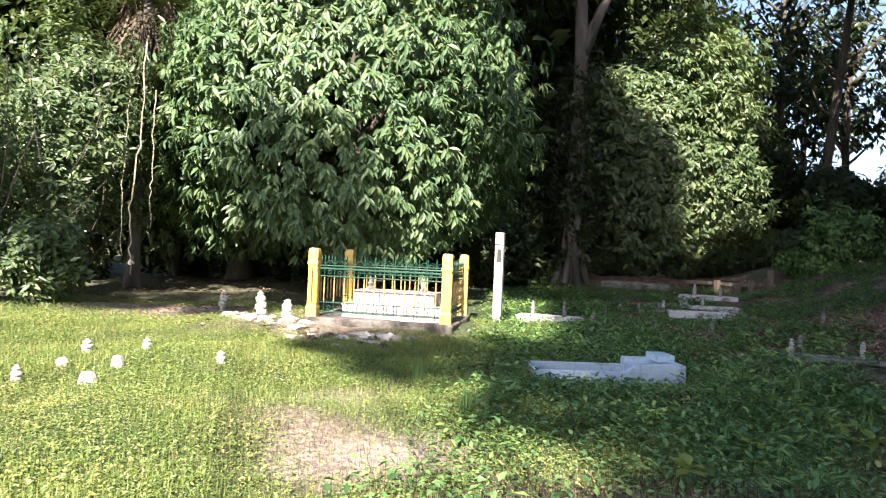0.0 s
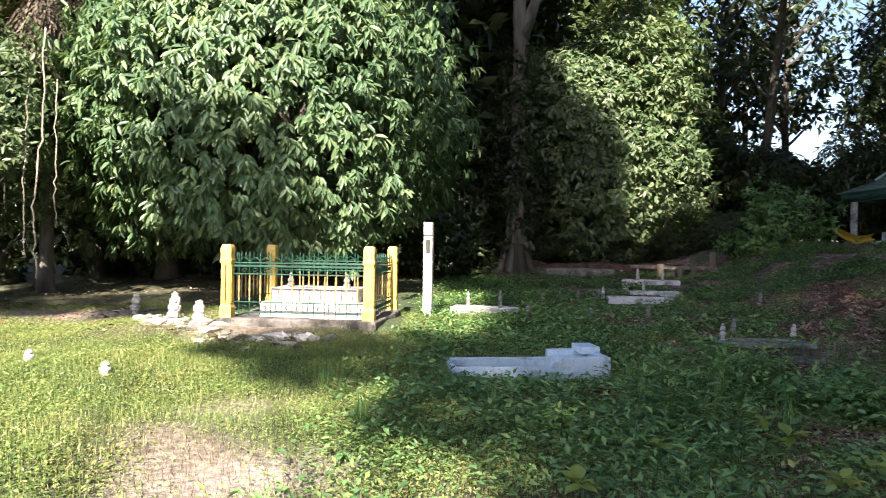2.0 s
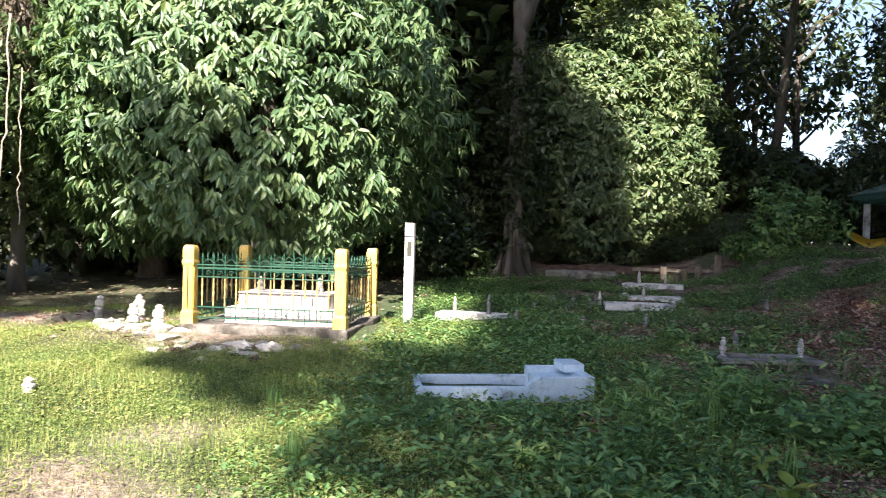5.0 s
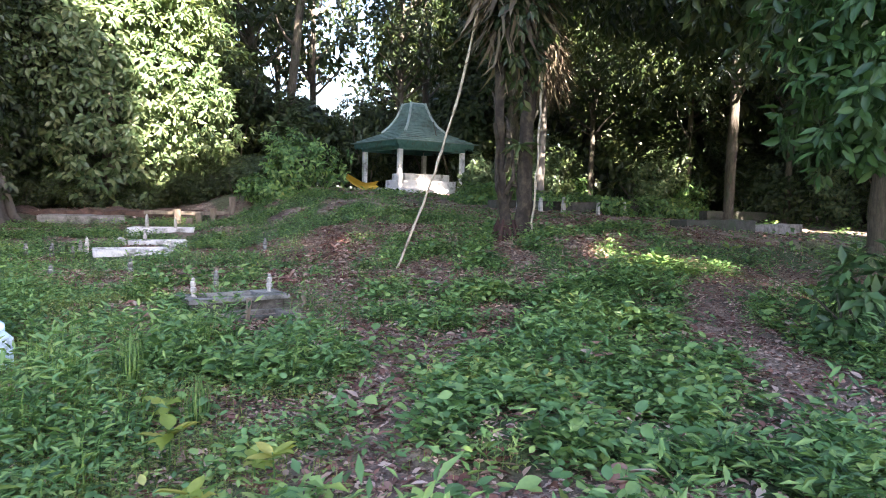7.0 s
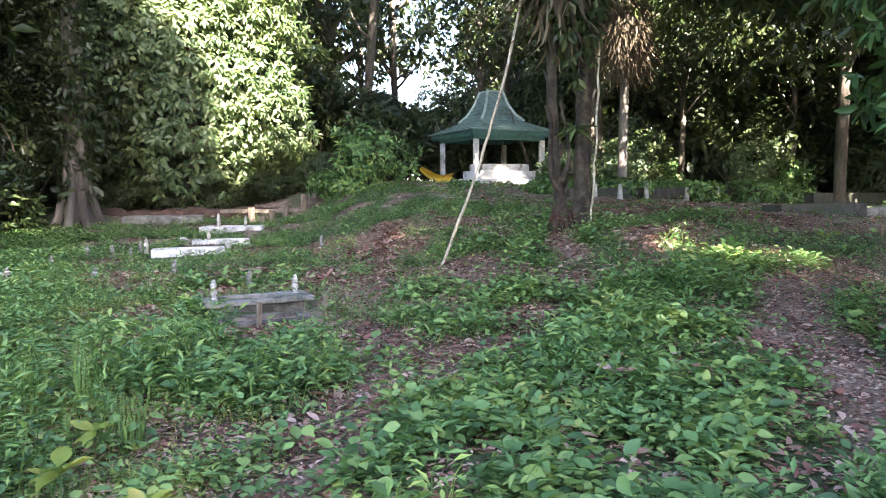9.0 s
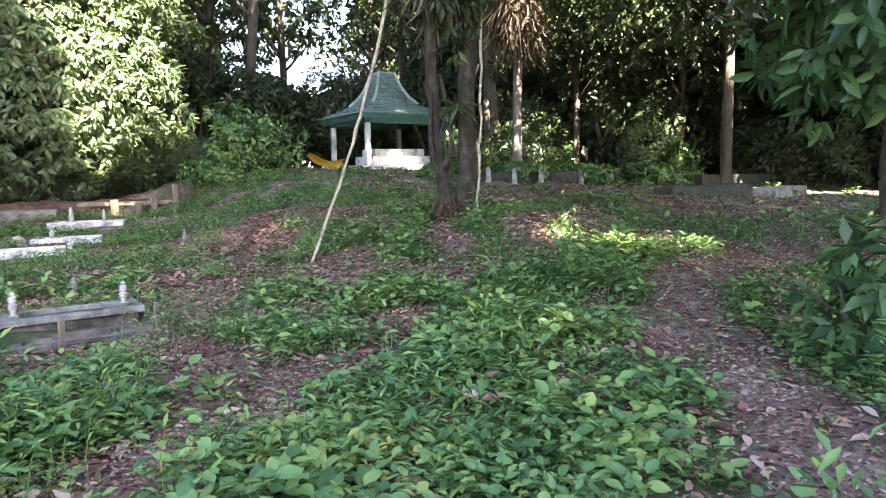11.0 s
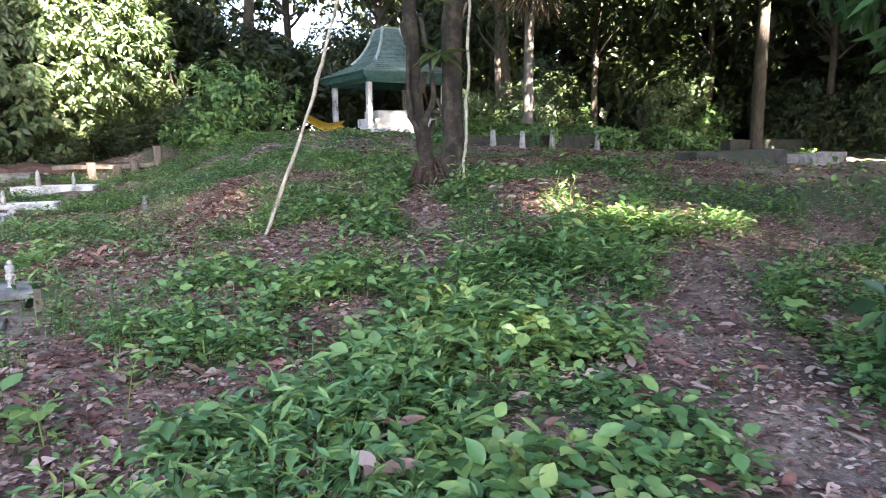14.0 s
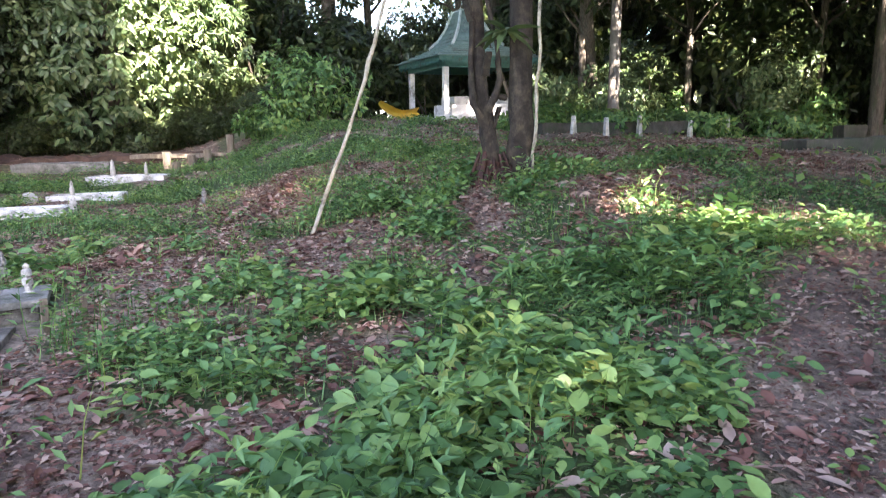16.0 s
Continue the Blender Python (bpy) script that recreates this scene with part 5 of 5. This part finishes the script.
def weeds(name, seed, n, area, per, length, width, stem, mat, label, shape=DIAM, tris=DIAM_F, gate=None, lift=0.25, stalk=False):
    """Low leafy plants: a few leaves round a short stem each, thinning out on bare soil."""
    rs = np.random.RandomState(seed)
    x, y = visible_area(rs, n, *area)
    keep = (rs.uniform(size=n) > bare(x, y) * 0.97) & clear_of(x, y)
    if gate is not None:
        keep &= rs.uniform(size=n) < gate(x, y)
    x, y = x[keep], y[keep]
    m = len(x)
    size = rs.uniform(0.45, 1.2, m) * (0.75 + 0.5 * patchy(x, y, 0.8, seed + 1))
    z = lie(x, y) + 0.02
    an = np.tile(np.arange(per) * 2.4, m) + np.repeat(rs.uniform(0, 6.28, m), per)
    f = np.tile((np.arange(per) + 1) / per, m)
    s = np.repeat(size, per)
    hgt = f * stem * s
    base = np.stack([np.repeat(x, per) + 0.06 * np.cos(an) * s, np.repeat(y, per) + 0.06 * np.sin(an) * s, np.repeat(z, per) + hgt], -1)
    al = np.stack([np.cos(an), np.sin(an), lift + rs.normal(size=m * per) * 0.36], -1)
    up = np.tile((0, 0, 1.0), (m * per, 1)) + rs.normal(size=(m * per, 3)) * 0.3
    L = length * s * rs.uniform(0.7, 1.2, m * per)
    ob = part_mesh(name, scatter(name, base, al, up, L, L * width / length, shape, tris), mat)
    tagged(ob, label, "plants", kind="stuff")
    if stalk:
        sway = np.stack([0.12 * np.cos(an[::per]), 0.12 * np.sin(an[::per]), np.ones(m)], -1)
        root = np.stack([x, y, z - 0.03], -1)
        st = part_mesh("weed_stalks", scatter("weed_stalks", root, sway, np.tile((0.3, -1.0, 0.0), (m, 1)), stem * size * 1.15 + 0.03, np.full(m, 0.009), BLADE, BLADE_T), mat)
        tagged(st, "thin green stalks of upright weeds", "plants", kind="stuff")


def grass(name, seed, n, area, h, w, mat, label, gate=None, soil=False):
    rs = np.random.RandomState(seed)
    x, y = visible_area(rs, n, *area)
    keep = (rs.uniform(size=n) > bare(x, y) * (0.0 if soil else 0.985)) & clear_of(x, y)
    if gate is not None:
        keep &= rs.uniform(size=n) < gate(x, y)
    x, y = x[keep], y[keep]
    m = len(x)
    an = rs.uniform(0, 6.28, m)
    al = np.stack([0.6 * np.cos(an), 0.6 * np.sin(an), rs.uniform(0.5, 1.3, m)], -1)
    up = np.stack([-np.cos(an), -np.sin(an), 0.4 + 0 * an], -1)
    L = h * rs.uniform(0.5, 1.4, m) * (0.6 + 0.8 * patchy(x, y, 1.1, seed + 2))
    ob = part_mesh(name, scatter(name, np.stack([x, y, lie(x, y)], -1), al, up, L, np.full(m, w), BLADE, BLADE_T), mat)
    tagged(ob, label, "grass", kind="stuff")


def litter(name, seed, n, area, size, label, gate, shape=DIAM, tris=DIAM_F):
    rs = np.random.RandomState(seed)
    x, y = visible_area(rs, n, *area)
    keep = (rs.uniform(size=n) < gate(x, y)) & clear_of(x, y)
    x, y = x[keep], y[keep]
    m = len(x)
    an = rs.uniform(0, 6.28, m)
    al = np.stack([np.cos(an), np.sin(an), rs.normal(size=m) * 0.22], -1)
    up = np.tile((0, 0, 1.0), (m, 1)) + rs.normal(size=(m, 3)) * 0.35
    L = size * rs.uniform(0.5, 1.4, m)
    ob = part_mesh(name, scatter(name, np.stack([x, y, lie(x, y) + 0.035 + 0.02 * rs.uniform(size=m)], -1), al, up, L, L * 0.45, shape, tris), M_DRY)
    tagged(ob, label, "dry leaves", kind="stuff")


def gaps(x, y):
    """Near 0 in the small openings between weed clumps, where dead leaves lie."""
    return 1 - 0.93 * ss(0.48, 0.57, patchy(x, y, 0.32, 91)) * ss(3.0, 4.5, x)


lawn = lambda x, y: 1 - 0.8 * ss(3.5, 6.0, x)
grass("lawn_grass", 201, 190000, (-9, 6, 3.2, 14.5), 0.09, 0.007, M_GRASS, "short mixed grass on the lawn", lawn)
grass("far_grass", 202, 60000, (3, 26, 8, 24), 0.14, 0.011, M_WEED, "patchy grass among the graves", lambda x, y: 1 - 0.75 * ss(12.5, 14.5, x))
weeds("lawn_weeds", 203, 120000, (-9, 5.5, 3.2, 14.5), 5, 0.034, 0.015, 0.055, M_GRASS, "low creeping weeds on the lawn", gate=lawn)
weeds("grave_weeds", 204, 95000, (0.3, 15, 3.8, 25), 6, 0.075, 0.036, 0.15, M_WEED, "knee-low green weeds between the graves", gate=lambda x, y: ss(0.3, 2.2, x) * (0.35 + 0.65 * ss(0.3, 0.6, patchy(x, y, 0.5, 61))) * gaps(x, y))
weeds("far_weeds", 205, 16000, (14, 32, 6, 30), 6, 0.16, 0.08, 0.14, M_WEED, "low weeds on the shaded slope", gate=lambda x, y: 0.5 - 0.35 * ss(13, 15, x) * (1 - ss(18, 20, y)))
weeds("leafy_weeds", 206, 23000, (2.8, 12.5, 3.8, 13.5), 8, 0.1, 0.066, 0.2, M_WEED, "broad-leaved green weeds beside the walk", LEAFY, LEAFY_T, gate=lambda x, y: np.maximum(ss(0.38, 0.6, patchy(x, y, 0.8, 44)), 0.4 * (1 - ss(8.0, 9.5, y))) * ss(3.6, 5.6, x - 0.1 * (y - 6)) * (1 - 0.35 * ss(9.5, 12, y)) * (1 - 0.8 * ss(11.6, 12.4, x)) * gaps(x, y))
weeds("upright_weeds", 209, 5200, (2.6, 12.0, 3.9, 14), 13, 0.1, 0.026, 0.42, M_WEED, "upright narrow-leaved weeds on thin stalks", gate=lambda x, y: ss(0.5, 0.68, patchy(x, y, 0.7, 77)) * ss(2.4, 3.6, x) * (1 - 0.6 * ss(9, 12, y)), lift=0.35, stalk=True)
litter("leaf_litter", 207, 240000, (2.5, 17.5, 3.5, 18), 0.046, "dry brown fallen leaves on soil", lambda x, y: (0.3 + 0.6 * bare(x, y)) * (1 - 0.3 * trodden(x, y)) * (1 - 0.25 * ss(11.5, 13.0, x)))
litter("fallen_leaves", 211, 30000, (3.0, 14, 3.5, 15), 0.105, "large curled brown leaves lying between the weeds", lambda x, y: np.clip(0.06 + 0.16 * bare(x, y) + 0.6 * (1 - gaps(x, y)), 0, 0.7) * (1 - 0.6 * trodden(x, y)), OVAL, OVAL_T)
litter("far_litter", 208, 26000, (-9, 26, 11, 28), 0.11, "dry brown fallen leaves under the trees", lambda x, y: 0.1 + 0.8 * bare(x, y))


def tuft(x, y, seed, n, h, mat, label):
    """A tuft of long arching grass."""
    rs = np.random.RandomState(seed)
    an = rs.uniform(0, 6.28, n)
    k = rs.uniform(0.1, 0.7, n)
    t = thing("grass_tuft", x, y, gz(x, y) - 0.01, 0, label, "grass", "grass tufts")
    al = np.stack([k * np.cos(an), k * np.sin(an), np.ones(n)], -1)
    base = np.stack([0.05 * np.cos(an), 0.05 * np.sin(an), 0 * an], -1)
    L = h * rs.uniform(0.5, 1.15, n)
    part_mesh("blade_mass", scatter("blade_mass", base, al, np.stack([-np.cos(an), -np.sin(an), 0.3 + 0 * an], -1), L, np.full(n, 0.012), BLADE, BLADE_T), mat, t)


def leaf_heap(x, y, seed, r, h, n, label):
    """Dead leaves heaped on the ground."""
    rs = np.random.RandomState(seed)
    q = rs.uniform(size=n) ** 0.6
    an = rs.uniform(0, 6.28, n)
    px, py = x + r * q * np.cos(an), y + r * q * np.sin(an)
    z = lie(px, py) + 0.03 + h * (1 - q) * rs.uniform(0.3, 1, n)
    al = np.stack([np.cos(an * 3.1), np.sin(an * 3.1), rs.normal(size=n) * 0.45], -1)
    up = np.tile((0, 0, 1.0), (n, 1)) + rs.normal(size=(n, 3)) * 0.6
    L = rs.uniform(0.07, 0.17, n)
    ob = part_mesh("dead_leaf_heap", scatter("dead_leaf_heap", np.stack([px, py, z], -1), al, up, L, L * 0.42, OVAL, OVAL_T), M_DRY)
    tagged(ob, label, "dry leaves", kind="stuff")


for i, (x, y, h) in enumerate(((3.95, 8.4, 0.55), (4.3, 8.0, 0.5), (3.7, 8.9, 0.35), (1.1, 7.0, 0.3), (5.0, 8.8, 0.4), (0.4, 8.7, 0.28), (4.6, 7.2, 0.4), (2.2, 7.4, 0.25))):
    tuft(x, y, 300 + i, 60, h, M_WEED, "tuft of long arching green grass")
leaf_heap(3.45, 8.15, 311, 0.42, 0.14, 260, "heap of curled brown dead leaves by the blue grave")
leaf_heap(2.2, 8.0, 312, 0.25, 0.08, 70, "few curled brown dead leaves in the grass")
leaf_heap(7.2, 12.8, 313, 0.4, 0.06, 160, "pale dead leaves on bare soil")
leaf_heap(9.2, 15.2, 314, 0.9, 0.12, 500, "red-brown dead leaves drifted on the mound")
leaf_heap(8.0, 8.1, 315, 0.35, 0.07, 130, "red-brown dead leaves on bare soil")
grass("dry_straw", 320, 16000, (-1.5, 4.5, 4.2, 6.8), 0.12, 0.006, M_STRAW, "dry flattened straw on the bare patches", lambda x, y: 0.85 * np.exp(-(((x - 2.2) / 1.3) ** 2 + ((y - 5.1) / 0.7) ** 2)) + 0.12 * np.exp(-(((x - 0.2) / 1.2) ** 2 + ((y - 5.9) / 1.0) ** 2)), soil=True)


def seedling(x, y, seed, n, length, mat, label):
    """A small plant: a thin stalk with a few broad leaves spreading from its top."""
    rs = np.random.RandomState(seed)
    h = length * 1.5
    t = thing("seedling", x, y, gz(x, y) - 0.01, 0, label, "plant", "seedlings")
    part("stem", tube(bmesh.new(), [(0, 0, 0), (0.01, 0.005, h * 0.5), (0, 0.01, h)], [0.006, 0.005, 0.004], 5), M_WEED, t)
    an = rs.uniform(0, 6.28) + np.arange(n) * 2.4 + rs.normal(size=n) * 0.2
    al = np.stack([np.cos(an), np.sin(an), rs.uniform(-0.1, 0.7, n)], -1)
    base = np.stack([0 * an, 0 * an, h * rs.uniform(0.75, 1.0, n)], -1)
    L = length * rs.uniform(0.7, 1.15, n)
    part_mesh("leaf_mass", scatter("leaf_mass", base, al, np.tile((0, 0, 1.0), (n, 1)) + rs.normal(size=(n, 3)) * 0.2, L, L * 0.55, LEAFY, LEAFY_T), mat, t)


M_YOUNG = leaf_mat("young_leaf", [(0.25, (0.13, 0.2, 0.035)), (0.5, (0.24, 0.32, 0.06)), (0.75, (0.4, 0.38, 0.1))], big=2.0, through_light=0.35, rough=0.45)
for i, (x, y, n, ln) in enumerate(((4.28, 6.47, 9, 0.17), (3.35, 6.34, 6, 0.14), (4.67, 5.82, 7, 0.16), (4.61, 5.96, 6, 0.13), (4.4, 7.2, 6, 0.15), (8.33, 7.61, 7, 0.15), (9.45, 7.76, 8, 0.16), (7.95, 7.3, 6, 0.13), (2.65, 5.25, 7, 0.15), (4.2, 5.58, 8, 0.16), (3.43, 6.17, 6, 0.14))):
    seedling(x, y, 400 + i, n, ln, M_YOUNG, "yellow-green broad-leaved seedling among darker weeds")
for i, (x, y, n, ln) in enumerate(((8.12, 7.05, 4, 0.14), (7.88, 6.72, 3, 0.17), (9.85, 8.73, 4, 0.12), (6.17, 4.78, 4, 0.15), (8.7, 8.3, 3, 0.11))):
    seedling(x, y, 430 + i, n, ln, M_DRY, "rusty brown withered seedling among green weeds")
